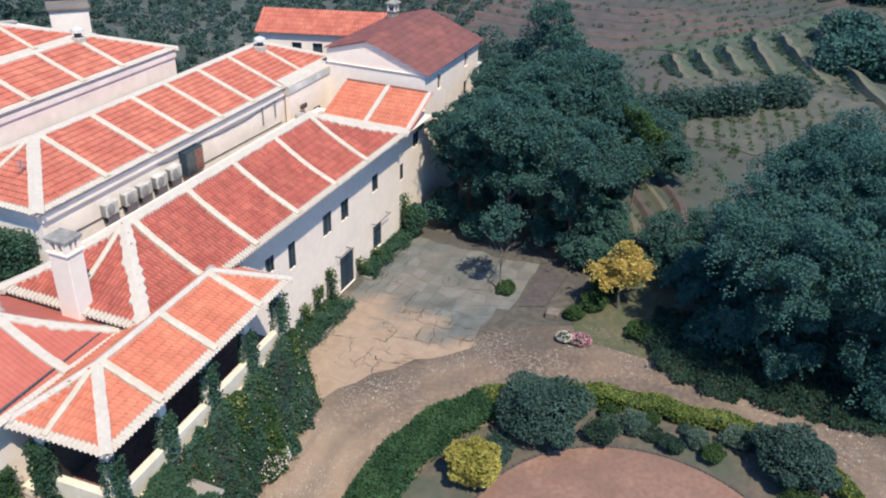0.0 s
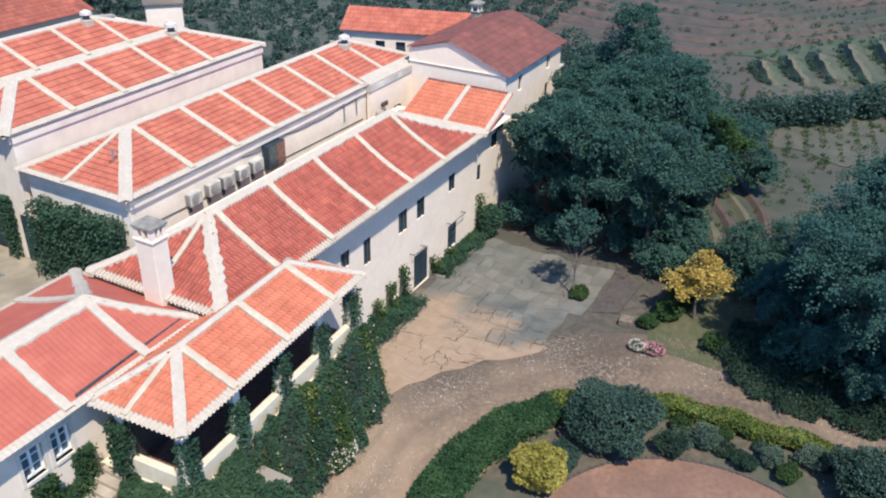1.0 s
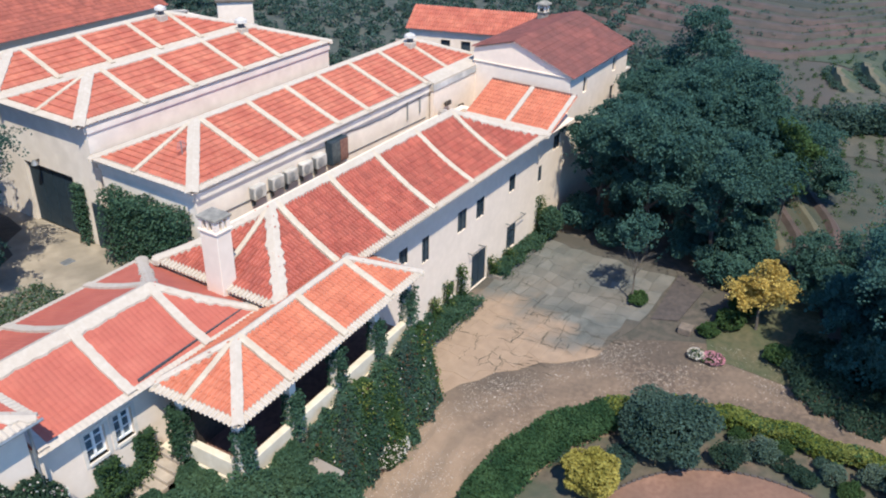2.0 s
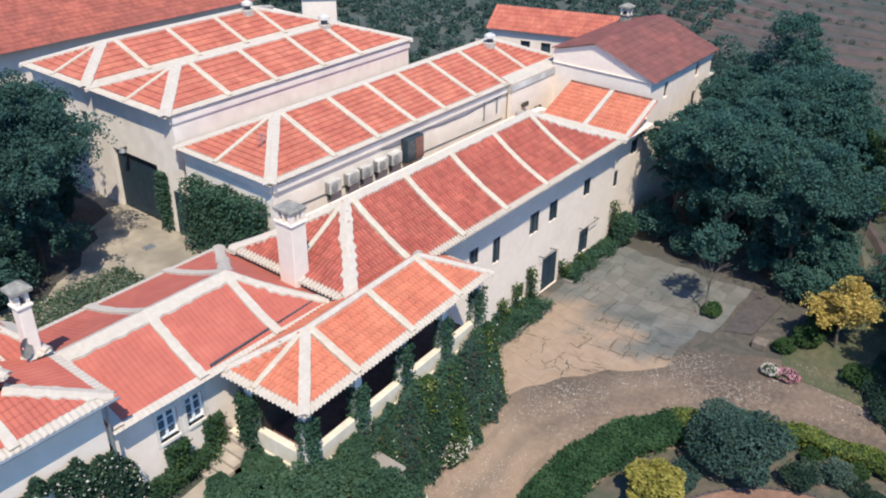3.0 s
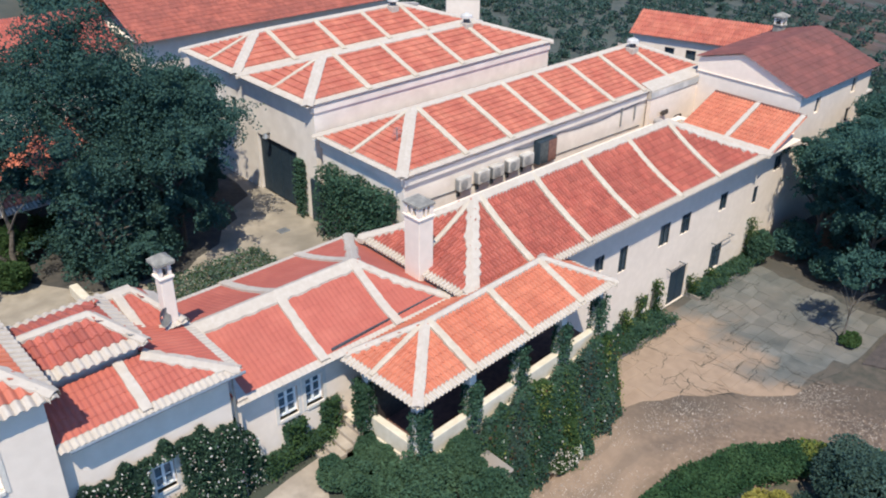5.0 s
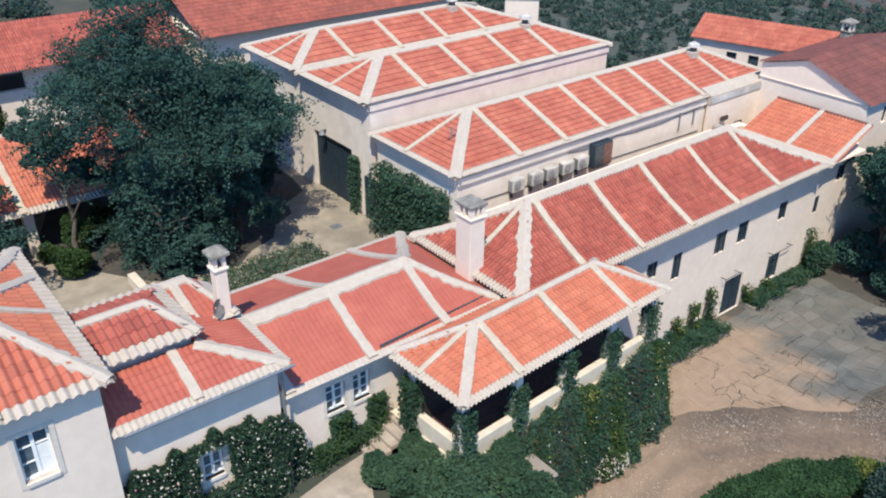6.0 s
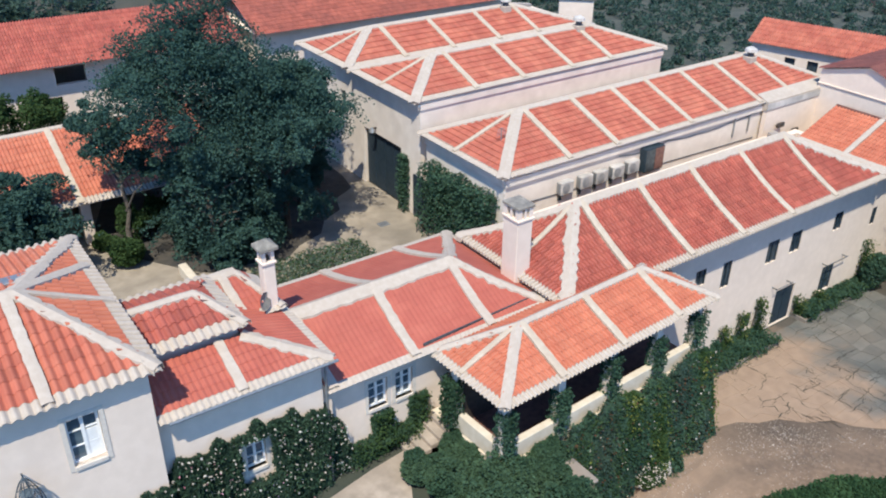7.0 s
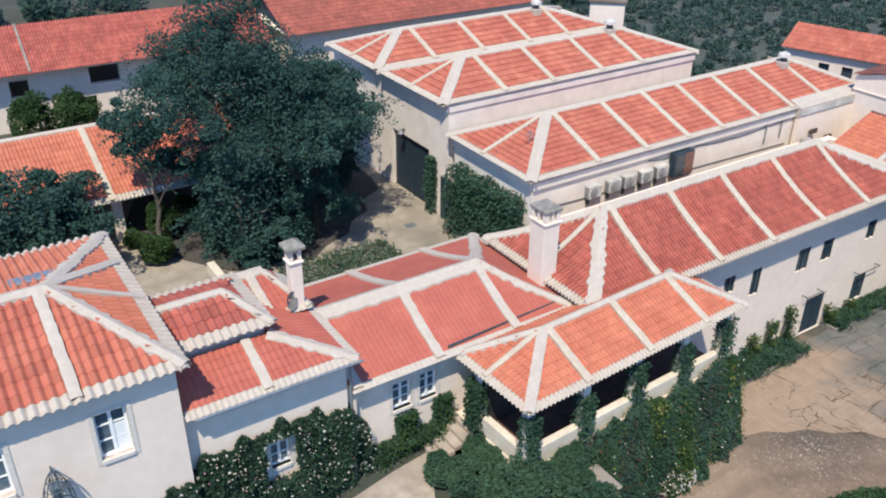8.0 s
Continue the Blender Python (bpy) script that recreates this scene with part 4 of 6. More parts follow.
def bush(name, label, at, radii, n, material, seed, size=0.14, category="bush", clumps=9, accents=()):
    """A rounded bush of many leaves on a few stems."""
    rs = np.random.RandomState(seed)
    ob = thing(name, label, category)
    bm = bmesh.new()
    for i in range(5):
        a = rs.uniform(0, 6.28)
        rod(bm, (0, 0, -0.05), (radii[0] * 0.5 * math.cos(a), radii[1] * 0.5 * math.sin(a), radii[2]), 0.035, 0.012, 5)
    part("woody_base", bm, BARK, ob)
    out = [shell(rs, n // 3, (0, 0, radii[2] * 0.95), np.array(radii) * 0.8, 0.7)]
    for i in range(clumps + 5):
        d = rs.normal(size=3)
        d /= np.linalg.norm(d)
        d[2] = abs(d[2]) if rs.rand() < 0.75 else d[2] * 0.5
        far = rs.uniform(0.55, 0.84)
        c = np.array([d[0] * radii[0] * far, d[1] * radii[1] * far, radii[2] + d[2] * radii[2] * far])
        out.append(shell(rs, 2 * n // (3 * (clumps + 5)), c, np.array(radii) * rs.uniform(0.2, 0.42) * rs.uniform(0.8, 1.2, 3), 0.45))
    sp = np.concatenate(out)
    sp = sp[sp[:, 2] > 0.02]
    part("foliage", leaves("foliage", sp, size, material, seed), None, ob)
    for mat_, k, what in accents:
        out = shell(rs, k, (0, 0, radii[2]), np.array(radii) * 1.02, 0.93, -0.2)
        o = part(what, leaves(what, out, size * 0.8, mat_, seed + 5), None, ob)
        o["kind"] = "stuff"
    ob.matrix_world = pose(*at)
    return ob


# trees beyond the patio
DARK = "tall dark green tree with a dense uneven crown"
for i, (x, y, h, r, low) in enumerate([(30.9, -3.0, 9.9, 4.1, 6.3), (37.5, -4.5, 11.2, 4.9, 5.4), (31.2, -6.8, 9.2, 4.1, 4.6), (43, -1.2, 13.0, 3.6, 4.0), (35.0, 0.2, 8.9, 2.4, 5.0), (37.6, -7.0, 9.6, 3.2, 5.2), (38.4, 0.4, 9.3, 3.2, 5.0), (34.8, -3.6, 9.9, 3.4, 6.0), (32.2, 0.9, 8.0, 2.7, 5.6), (42.0, -5.0, 7.5, 3.6, 1.0), (44.5, -8.5, 6.0, 3.4, 0.6)]):
    tree("tree", DARK, (x, y, 0), h, r, 44000, LEAF_DEEP, 10 + i, 0.16, low, 0.4, 60, 0.2, skirt=(0.7 if y < -6 else 0.3) if low > 3 else 0.0, bark=BARK_SHADED)
tree("tree", "slender tree with bright green leaves", (36.3, -9.3, 0), 8.8, 1.8, 6000, LEAF_MID, 30, 0.2, 3.0, 0.2, 26, 0.1)
for i, (x, y, h, r, low) in enumerate([(23.7, -18.7, 9.4, 4.7, 5.4), (23.6, -24.0, 10.0, 5.2, 5.6), (28.8, -20.4, 10.4, 4.7, 4.4), (27.0, -15.9, 5.2, 2.3, 0.4), (31, -22.5, 11.5, 5.4, 2.8), (35.0, -19.4, 8.6, 4.0, 2.0), (29, -27.5, 11.5, 5.0, 2.4), (33, -13.0, 3.4, 2.6, 0.2), (30.6, -14.2, 3.0, 2.0, 0.2)]):
    tree("tree", DARK, (x, y, 0), h, r, (82000 if i < 2 else 58000) if h > 5 else 18000, LEAF_DARK if h > 5 else LEAF_DEEP, 40 + i, 0.145, low, 0.2, 70, 0.2, skirt=0.65 if low > 3 else 0.0, bark=BARK_SHADED)
tree("golden_tree", "small round tree with golden yellow leaves", (26.3, -10.9, 0), 4.5, 1.6, 9000, LEAF_GOLD, 60, 0.16, 1.0, 0.0, 60, 0.09)
tree("slender_tree", "slender young tree with a pale trunk beside the patio", (25.1, -4.4, 0), 5.4, 1.7, 3000, LEAF_DEEP, 61, 0.14, 3.0, 0.2, 20, 0.07)

for i, (x, y, r, h) in enumerate([(36.4, -1.6, 1.9, 1.3), (38.0, -1.5, 2.1, 1.5), (37.6, -6.8, 1.8, 1.2), (40.6, -4.6, 2.2, 1.6), (39.0, 1.6, 2.0, 1.6), (33.4, -5.2, 1.9, 1.2), (31.6, 1.6, 1.6, 1.3), (30.6, -0.8, 1.3, 0.9), (30.2, -8.4, 1.4, 0.9), (32.6, -8.8, 1.8, 1.1), (35.0, -8.2, 1.7, 1.2), (34.2, -0.6, 1.8, 1.2), (24.6, -16.4, 2.0, 1.3), (25.2, -19.0, 2.2, 1.5), (25.0, -22.0, 2.2, 1.4), (26.6, -16.4, 1.9, 1.4), (25.6, -25.0, 2.2, 1.4)]):
    bush("bush", "dark undergrowth bush in the shade of the trees", (x, y, 0), (r, r, h), 2600, LEAF_DEEP, 300 + i, 0.22)

bush("bush", "leafy green bush against the corner of the house", (29.1, 2.75, 0), (1.05, 0.8, 1.35), 5200, LEAF_CREEP, 320, 0.14)
# courtyard trees
tree("courtyard_tree", "large dark courtyard tree with drooping branches", (-1.0, 21.8, YARD), 12.9, 5.7, 95000, LEAF_YARD, 70, 0.145, 3.6, 0.3, 90, 0.3, 0.7, 0.95, skirt=0.7, bark=BARK_SHADED)
tree("courtyard_tree", "dark green tree beside the courtyard tree", (5.2, 25.7, YARD), 8.0, 3.3, 40000, LEAF_YARD, 71, 0.145, 1.6, 0.2, 40, 0.18, 0.2, 0.9, skirt=0.6, bark=BARK_SHADED)
tree("courtyard_tree", "broad dark tree spreading its shade over the courtyard", (1.8, 20.0, YARD), 9.4, 4.0, 42000, LEAF_YARD, 75, 0.15, 4.6, 0.2, 44, 0.2, 0.3, 0.9, skirt=0.5, bark=BARK_SHADED)
tree("courtyard_tree", "dark tree close to the garage wall", (4.0, 23.2, YARD), 8.6, 2.9, 24000, LEAF_YARD, 76, 0.15, 4.6, 0.2, 34, 0.16, 0.3, 0.9, skirt=0.4, bark=BARK_SHADED)
for i, (x, y, r, h) in enumerate([(-8.3, 40.2, 1.7, 2.0), (-5.7, 40.0, 1.7, 1.95), (-6.0, 21.8, 1.0, 0.8)]):
    bush("bush", "rounded dark green bush in the courtyard", (x, y, YARD), (r, r, h), 5000, LEAF_MID, 80 + i, 0.2)

tree("courtyard_tree", "round leafy green tree before the courtyard shed", (-11.3, 22.6, YARD), 6.6, 3.5, 30000, LEAF_YARD, 72, 0.19, 0.3, 0.1, 50, 0.2)
tree("courtyard_tree", "low drooping tree shading the courtyard", (-2.4, 19.6, YARD), 6.6, 2.9, 24000, LEAF_YARD, 73, 0.19, 0.0, 0.1, 40, 0.18)
tree("courtyard_tree", "slender leafy tree leaning over the shed roof", (-5.4, 23.4, YARD), 8.8, 2.5, 14000, LEAF_YARD, 74, 0.17, 3.6, -0.3, 26, 0.16)
for i, (x, y, r, h) in enumerate([(-5.1, 24.0, 0.9, 1.1), (-3.2, 24.6, 1.2, 1.0), (-6.6, 24.0, 0.6, 0.5)]):
    bush("bush", "loose green bush in the shade of the courtyard tree", (x, y, YARD), (r, r, h), 2500, LEAF_MID, 90 + i, 0.15)

# the hedge ring and the bushes of the island
rs = np.random.RandomState(5)
n = 60000
a = np.radians(rs.uniform(-72, 118, n))
deg = np.degrees(a)
wide = np.interp(deg, [-22, 0, 20, 45, 62], [0.75, 0.9, 1.0, 1.5, 2.0])
r = np.interp(deg, [-72, -22, -8, 0, 20, 45, 62, 118], [10.5, 10.4, 9.75, 9.65, 10.0, 10.8, 11.05, 11.15]) - wide * rs.rand(n)
top = 0.75 + 0.12 * np.sin(a * 23) + 0.08 * rs.rand(n)
z = top * rs.rand(n) ** 0.35
sp = np.stack([ISLE[0] + r * np.cos(a), ISLE[1] + r * np.sin(a), z], 1)
hedge = thing("hedge", "low clipped green hedge curving round the island", "hedge", (ISLE[0], ISLE[1], 0))
bright = (deg < 52) & (rs.rand(n) < 0.75)
part("foliage", leaves("foliage", sp[~bright], 0.15, LEAF_HEDGE, 1), None, hedge)
part("foliage", leaves("foliage", sp[bright], 0.15, LEAF_BRIGHT, 2), None, hedge, "yellow-green young leaves")

bush("shrub", "large round grey-green shrub beside the hedge", (14.6, -9.8, 0), (2.4, 2.3, 1.35), 16000, LEAF_BLUE, 100, 0.16)
bush("shrub", "large round grey-green shrub beside the hedge", (16.2, -20.4, 0), (1.8, 1.8, 1.1), 12000, LEAF_BLUE, 101, 0.16)
bush("golden_bush", "bushy yellow-green shrub beside the hedge", (10.6, -8.4, 0), (1.35, 1.35, 0.95), 8000, LEAF_YELLOW, 102, 0.17)
rs = np.random.RandomState(9)
u = rs.rand(26000, 2)
sp = np.stack([20.3 + 6.4 * u[:, 0], -12.9 - 12.5 * u[:, 1], np.zeros(26000)], 1)
keep = (sp[:, 0] > 20.3 + 2.2 * ramp(sp[:, 1], -15.6, -13.0) + 0.35 * np.sin(sp[:, 1] * 2.3) + 0.25 * np.sin(sp[:, 1] * 5.1))
sp = sp[keep]
sp[:, 2] = (0.34 + 0.22 * np.sin(sp[:, 0] * 2.1) * np.sin(sp[:, 1] * 1.7) + 0.35 * ramp(sp[:, 0], 20.6, 23.5)) * rs.rand(len(sp)) ** 0.4
cover = part("ground_cover", leaves("ground_cover", sp, 0.17, LEAF_CLIMB, 9), None, None)
tagged(cover, "dark ground cover of ivy beneath the trees", "ground cover", kind="stuff")
for i, (x, y, r, m, w) in enumerate([(16.3, -13.8, 0.75, LEAF_SAGE, "pale sage-green"), (17.3, -18.2, 0.75, LEAF_SAGE, "pale sage-green"), (15.1, -12.6, 0.8, LEAF_CLIMB, "dusky dark"), (16.5, -16.6, 0.6, LEAF_SAGE, "pale sage-green"),
                                     (15.9, -17.3, 0.6, LEAF_MID, "dark green"), (15.8, -15.6, 0.55, LEAF_CLIMB, "dusky dark"), (11.8, -8.9, 0.7, LEAF_BLUE, "grey-green"), (16.9, -12.6, 0.5, LEAF_MID, "dark green"), (17.2, -14.4, 0.5, LEAF_MID, "dark green")]):
    bush("bush", "small round " + w + " bush in the bed", (x, y, 0.03), (r, r, r * 0.7), 2500, m, 110 + i, 0.10)
rnd = random.Random(77)
for i in range(11):
    a, r = radians(-58 + i * 12.8 + rnd.uniform(-2, 2)), rnd.uniform(7.4, 9.6)
    m, w = ((LEAF_SAGE, "pale sage-green"), (LEAF_DEEP, "dark green"), (LEAF_CLIMB, "very dark green"), (LEAF_BLUE, "grey-green"), (LEAF_MID, "green"))[rnd.randrange(5)]
    s = rnd.uniform(0.35, 0.7)
    bush("bush", "low " + w + " bush growing in the island bed", (ISLE[0] + r * math.cos(a), ISLE[1] + r * math.sin(a), 0.03), (s * 1.3, s * 1.3, s * 0.45), 1300, m, 330 + i, 0.10)
bush("flower_bush", "small bush covered in white flowers", (21.9, -9.05, 0), (0.38, 0.42, 0.3), 700, LEAF_MID, 130, 0.11, accents=((PETAL, 420, "flower"),))
bush("flower_bush", "low spreading bush with dusky pink flowers", (22.1, -9.85, 0), (0.5, 0.6, 0.26), 1000, LEAF_MID, 131, 0.11, accents=((PETAL_PINK, 480, "flower"),))

# ---- climbers, hedges and terrace plants ----


def spread(rs, n, x, y, z, bulge=0.0):
    """Spots spread through a box; bulge: how unevenly its top and front stand."""
    u, v, w = rs.rand(3, n)
    w = w ** 0.7
    wave = 0.5 + 0.5 * np.sin(u * (x[1] - x[0]) * 2.1 + 1.3) * np.sin(u * (x[1] - x[0]) * 0.9 + w * 3)
    return np.stack([x[0] + u * (x[1] - x[0]), y[0] + (y[1] - y[0]) * v - bulge * wave * (1 - v), z[0] + w * (z[1] - z[0]) * (1 - 0.25 * bulge * wave)], 1)


def climber(name, label, spots, size, material, seed, category="climbing plant", accents=()):
    ob = thing(name, label, category, tuple(np.min(spots, axis=0)))
    part("foliage", leaves("foliage", spots, size, material, seed), None, ob)
    rs_ = np.random.RandomState(seed + 3)
    for mat_, k, what in accents:
        pick = spots[rs_.choice(len(spots), k, replace=False)] + np.array([0, -0.26, 0.10])
        o = part(what, leaves(what, pick, size * 0.75, mat_, seed + 9), None, ob)
        o["kind"] = "stuff"
    stem = spots[:: max(1, len(spots) // 6)][:6]
    lowest = float(np.min(spots[:, 2]))
    for p in stem:
        bm = bmesh.new()
        rod(bm, (p[0], np.max(spots[:, 1]) - 0.03, lowest), (p[0] + 0.2, np.max(spots[:, 1]) - 0.03, max(p[2], lowest + 0.3)), 0.03, 0.015, 5)
        part("stem", bm, BARK, ob)
    return ob


rs = np.random.RandomState(21)


def on_veranda(sp):
    c, s = math.cos(radians(2.9)), math.sin(radians(2.9))
    return np.stack([sp[:, 0] * c - sp[:, 1] * s, sp[:, 0] * s + sp[:, 1] * c - 0.12, sp[:, 2]], 1)


# ivy on the veranda's posts and base
for i, x in enumerate(posts):
    sp = spread(rs, 1500, (x - 0.30, x + 0.30), (0.18, 0.80), (3.9, 6.35 - 0.3 * (i % 2)), 0.12)
    climber("ivy", "dark green ivy climbing a veranda post", on_veranda(sp), 0.13, LEAF_CREEP, 200 + i)
sp = spread(rs, 1500, (2.75, 3.55), (0.0, 0.5), (3.9, 6.2), 0.15)
climber("ivy", "dark ivy hanging at the end of the veranda", on_veranda(np.stack([sp[:, 1] + 0.1, sp[:, 0], sp[:, 2]], 1)), 0.14, LEAF_IVY, 209)
n = 64000
u = 2.9 + 9.3 * rs.rand(n)
h = 4.55 * rs.rand(n) ** 0.8
lump = 0.5 + 0.28 * np.sin(u * 1.7 + 0.8 * h) + 0.22 * np.sin(u * 4.3 - 1.7 * h + 1.0) + 0.12 * np.sin(u * 9.0 + 3.1 * h)
reach = (0.45 + 1.15 * (1 - h / 4.6) * np.clip((u - 2.4) / 3.0, 0.2, 1) * np.clip((13.0 - u) / 2.4, 0.3, 1)) * (0.72 + 0.5 * lump)
sp = np.stack([u, 0.34 - reach * rs.rand(n) ** 0.35, h], 1)
crest = 4.3 + 0.22 * np.sin(u * 1.25 + 0.4) + 0.2 * np.sin(u * 3.1 + 1.0) + 0.14 * np.sin(u * 7.3)
sp = sp[h < crest]
tone = np.sin(sp[:, 0] * 1.3 + 0.5 * sp[:, 2]) + 0.8 * np.sin(sp[:, 0] * 2.9 - 0.9 * sp[:, 2] + 2) + 0.5 * rs.normal(size=len(sp))
dusky, fresh = tone > 0.95, tone < -1.0
climber("ivy", "dusky grey-green shrubs growing against the terrace wall", on_veranda(sp[dusky]), 0.14, LEAF_BLUE, 212, accents=((LEAF_RED, 260, "dry_leaves"),))
climber("ivy", "fresh green shrubs growing against the terrace wall", on_veranda(sp[fresh]), 0.15, LEAF_MID, 213, accents=((LEAF_BRIGHT, 500, "bright_leaves"),))
climber("ivy", "dense dark ivy and shrubs covering the terrace wall", on_veranda(sp[~dusky & ~fresh]), 0.14, LEAF_CREEP, 210, accents=((LEAF_MID, 1500, "young_leaves"), (LEAF_RED, 220, "dry_leaves"), (PETAL, 120, "blossoms")))
bush("flower_bush", "bush with many white blossoms beside the drive", (7.5, -0.75, 0), (1.0, 0.5, 0.55), 2600, LEAF_MID, 211, 0.12, clumps=5, accents=((PETAL, 420, "flower"),))
for i, (x, y, r, h) in enumerate([(0.1, -0.5, 1.3, 0.85), (-1.3, 1.0, 1.15, 0.7), (1.6, -0.6, 0.9, 0.7), (-1.0, -1.0, 1.3, 0.8), (2.2, -0.1, 0.8, 0.75), (-2.6, -0.6, 1.2, 0.6), (0.2, 1.9, 0.6, 0.5), (-1.9, 2.2, 0.8, 0.6), (1.3, -2.5, 1.3, 0.85), (-0.6, -2.8, 1.4, 0.9), (0.6, -4.2, 1.4, 0.8), (-2.6, -2.8, 1.3, 0.8), (-1.4, -4.6, 1.4, 0.8), (0.25, 2.75, 0.55, 0.5), (-0.1, 2.5, 0.6, 0.45), (-0.4, 1.9, 0.7, 0.5)]):
    bush("bush", "rounded green garden bush on the terrace", (x, y, WEST), (r, r, h), 5500, LEAF_TERRACE, 220 + i, 0.14)

# flowering climber on the annexe wall
n = 60000
u = -13.9 + 10.2 * rs.rand(n)
topline = np.interp(u, [-13.9, -12.0, -10.8, -9.3, -8.0, -6.6, -5.0, -4.2, -3.7], [5.2, 5.8, 6.3, 6.7, 6.8, 6.95, 6.6, 6.0, 5.0]) + 0.16 * np.sin(u * 5.1) + 0.12 * np.sin(u * 9.7 + 1)
h = 3.0 + (topline - 3.0) * rs.rand(n) ** 0.8
lump = 0.5 + 0.3 * np.sin(u * 2.3 + h) + 0.2 * np.sin(u * 5.3 - 2.1 * h)
face = np.where(u < -10.1, 3.48, np.where(u < -4.55, 3.96, 4.42))
sp = np.stack([u, face - (0.18 + 0.45 * lump * np.clip((topline - h) / 0.8, 0.15, 1)) * rs.rand(n) ** 0.4, h], 1)
sp = sp[~((u > -7.75) & (u < -6.6) & (h > 4.75) & (h < 6.45))]
climber("climber", "dark climber with small white and red blossoms on a white wall", sp, 0.13, LEAF_CLIMB, 230, accents=((PETAL, 620, "blossoms"), (PETAL_PINK, 70, "blossoms"), (LEAF_IVY, 3000, "young_leaves")))
sp = np.concatenate([spread(rs, 2200, (-3.6, -0.6), (4.0, 4.42), (3.0, 3.9), 0.2), spread(rs, 900, (-2.5, -1.6), (4.25, 4.43), (3.6, 4.8), 0.1), spread(rs, 900, (-0.9, -0.1), (4.2, 4.43), (3.4, 5.0), 0.1)])
climber("climber", "green climber along the foot of the low wing", sp, 0.14, LEAF_IVY, 231, accents=((LEAF_MID, 900, "young_leaves"),))

# creeper on the long block and beside the garage
sp = spread(rs, 9000, (0, 5.6), (0.0, 0.9), (YARD, 8.15), 0.3)
top = 8.1 - 0.28 * np.maximum(0, sp[:, 0] - 4.2) - 0.2 * np.sin(sp[:, 0] * 2.2)
sp = sp[sp[:, 2] < top]
sp = np.stack([8.72 - (0.9 - sp[:, 1]), 16.8 - sp[:, 0], sp[:, 2]], 1)
climber("creeper", "thick green creeper covering a white wall", sp, 0.16, LEAF_CREEP, 240)
sp = spread(rs, 1500, (0, 0.7), (0.0, 0.3), (YARD, 7.3), 0.2)
sp = np.stack([8.72 - (0.3 - sp[:, 1]), 19.7 - sp[:, 0], sp[:, 2]], 1)
climber("creeper", "thin creeper on a white pilaster", sp, 0.14, LEAF_CREEP, 241)

# planters along the long house
for i, (a, b, y) in enumerate([(14.0, 20.2, 2.30), (23.0, 29.4, 2.70)]):
    planter = part("planter", boxed((a, y, -0.05, b, y + 0.13, 0.26), (a, y + 0.13, -0.05, a + 0.13, 3.65, 0.26), bevel=0.015), STONE, None)
    tagged(planter, "low stone kerb of a planter along the white house", "planter", "planters along the house")
    sp = spread(rs, 6500, (a + 0.1, b - 0.1), (y + 0.06, 3.6), (0.05, 0.72), 0.3)
    climber("planter_shrub", "low dark shrubs in the planter along the house", sp, 0.13, LEAF_CREEP, 250 + i, "shrub", accents=((LEAF_MID, 700, "young_leaves"),))
for i, (x, w, h) in enumerate([(17.1, 0.7, 1.7), (18.35, 0.5, 2.1), (19.75, 0.6, 2.5), (25.0, 0.6, 1.1), (29.0, 0.7, 3.0), (23.1, 0.5, 1.4)]):
    sp = spread(rs, int(420 * w * h / 2) + 60, (x - w / 2, x + w / 2), (3.36, 3.62), (0.2, h), 0.3)
    climber("wall_plant", "straggling climber on the white house wall", sp, 0.13, LEAF_MID, 260 + i, accents=((LEAF_BRIGHT, int(90 * w), "young_leaves"),))
for i, (x0, x1, z) in enumerate([(24.9, 26.9, 2.62), (20.6, 22.0, 2.62)]):
    bar = thing("iron_bar", "thin iron awning bar on brackets on the white wall", "bar", (x0, 3.5, z), group="awning bars on the wall")
    bm = bmesh.new()
    rod(bm, (x0, 3.35, z), (x1, 3.35, z), 0.022, n=6)
    part("rail", bm, DARK_METAL, bar)
    for x in (x0 + 0.1, x1 - 0.1):
        part("bracket", boxed((x - 0.015, 3.35, z - 0.02, x + 0.015, 3.65, z + 0.02)), DARK_METAL, bar)

# ---- terrace and yard details ----
step_thing = thing("steps", "worn grey stone steps up to the veranda", "steps", (-0.6, 3.6, WEST))
for i in range(5):
    part("step", boxed((-1.5 + i * 0.36, 3.0, WEST - 0.1, 0.36, 4.1, WEST + 0.17 * (i + 1)), bevel=0.02), PATHWAY, step_thing)
path = part("path", slab("path", [(-6, 0.2), (-3.2, 0.4), (-2.2, 2.2), (-1.3, 3.0), (-1.4, 3.8), (-3.0, 3.6), (-6, 3.0)], WEST - 0.1, WEST + 0.03, PATHWAY), PATHWAY, None)
tagged(path, "pale stone path on the terrace", "path", kind="structure")
kerb = part("retaining_wall", boxed((2.75, -1.7, -0.1, 3.2, 0.3, WEST + 0.05), bevel=0.05), JOINT, None)
tagged(kerb, "pale stone retaining wall at the end of the terrace", "wall", kind="structure")
cap = part("coping", boxed((2.6, -1.6, WEST + 0.05, 3.4, -0.2, WEST + 0.2), bevel=0.05), STONE, None)
tagged(cap, "pale stone coping on the terrace wall", "coping")
low = part("low_wall", boxed((-24, 17.0, YARD, -3.9, 17.4, YARD + 0.55), (-4.3, 17.4, YARD, -3.9, 19.6, YARD + 0.55), bevel=0.03), CREAM, None)
tagged(low, "low pale wall in the courtyard", "wall")
sp = spread(rs, 2000, (-1.5, 4.5), (15.6, 17.6), (YARD, YARD + 0.5), 0.4)
climber("yard_shrub", "low grey-green shrubs along the courtyard edge", sp, 0.16, LEAF_SAGE, 270, "shrub", accents=((LEAF_MID, 900, "young_leaves"),))
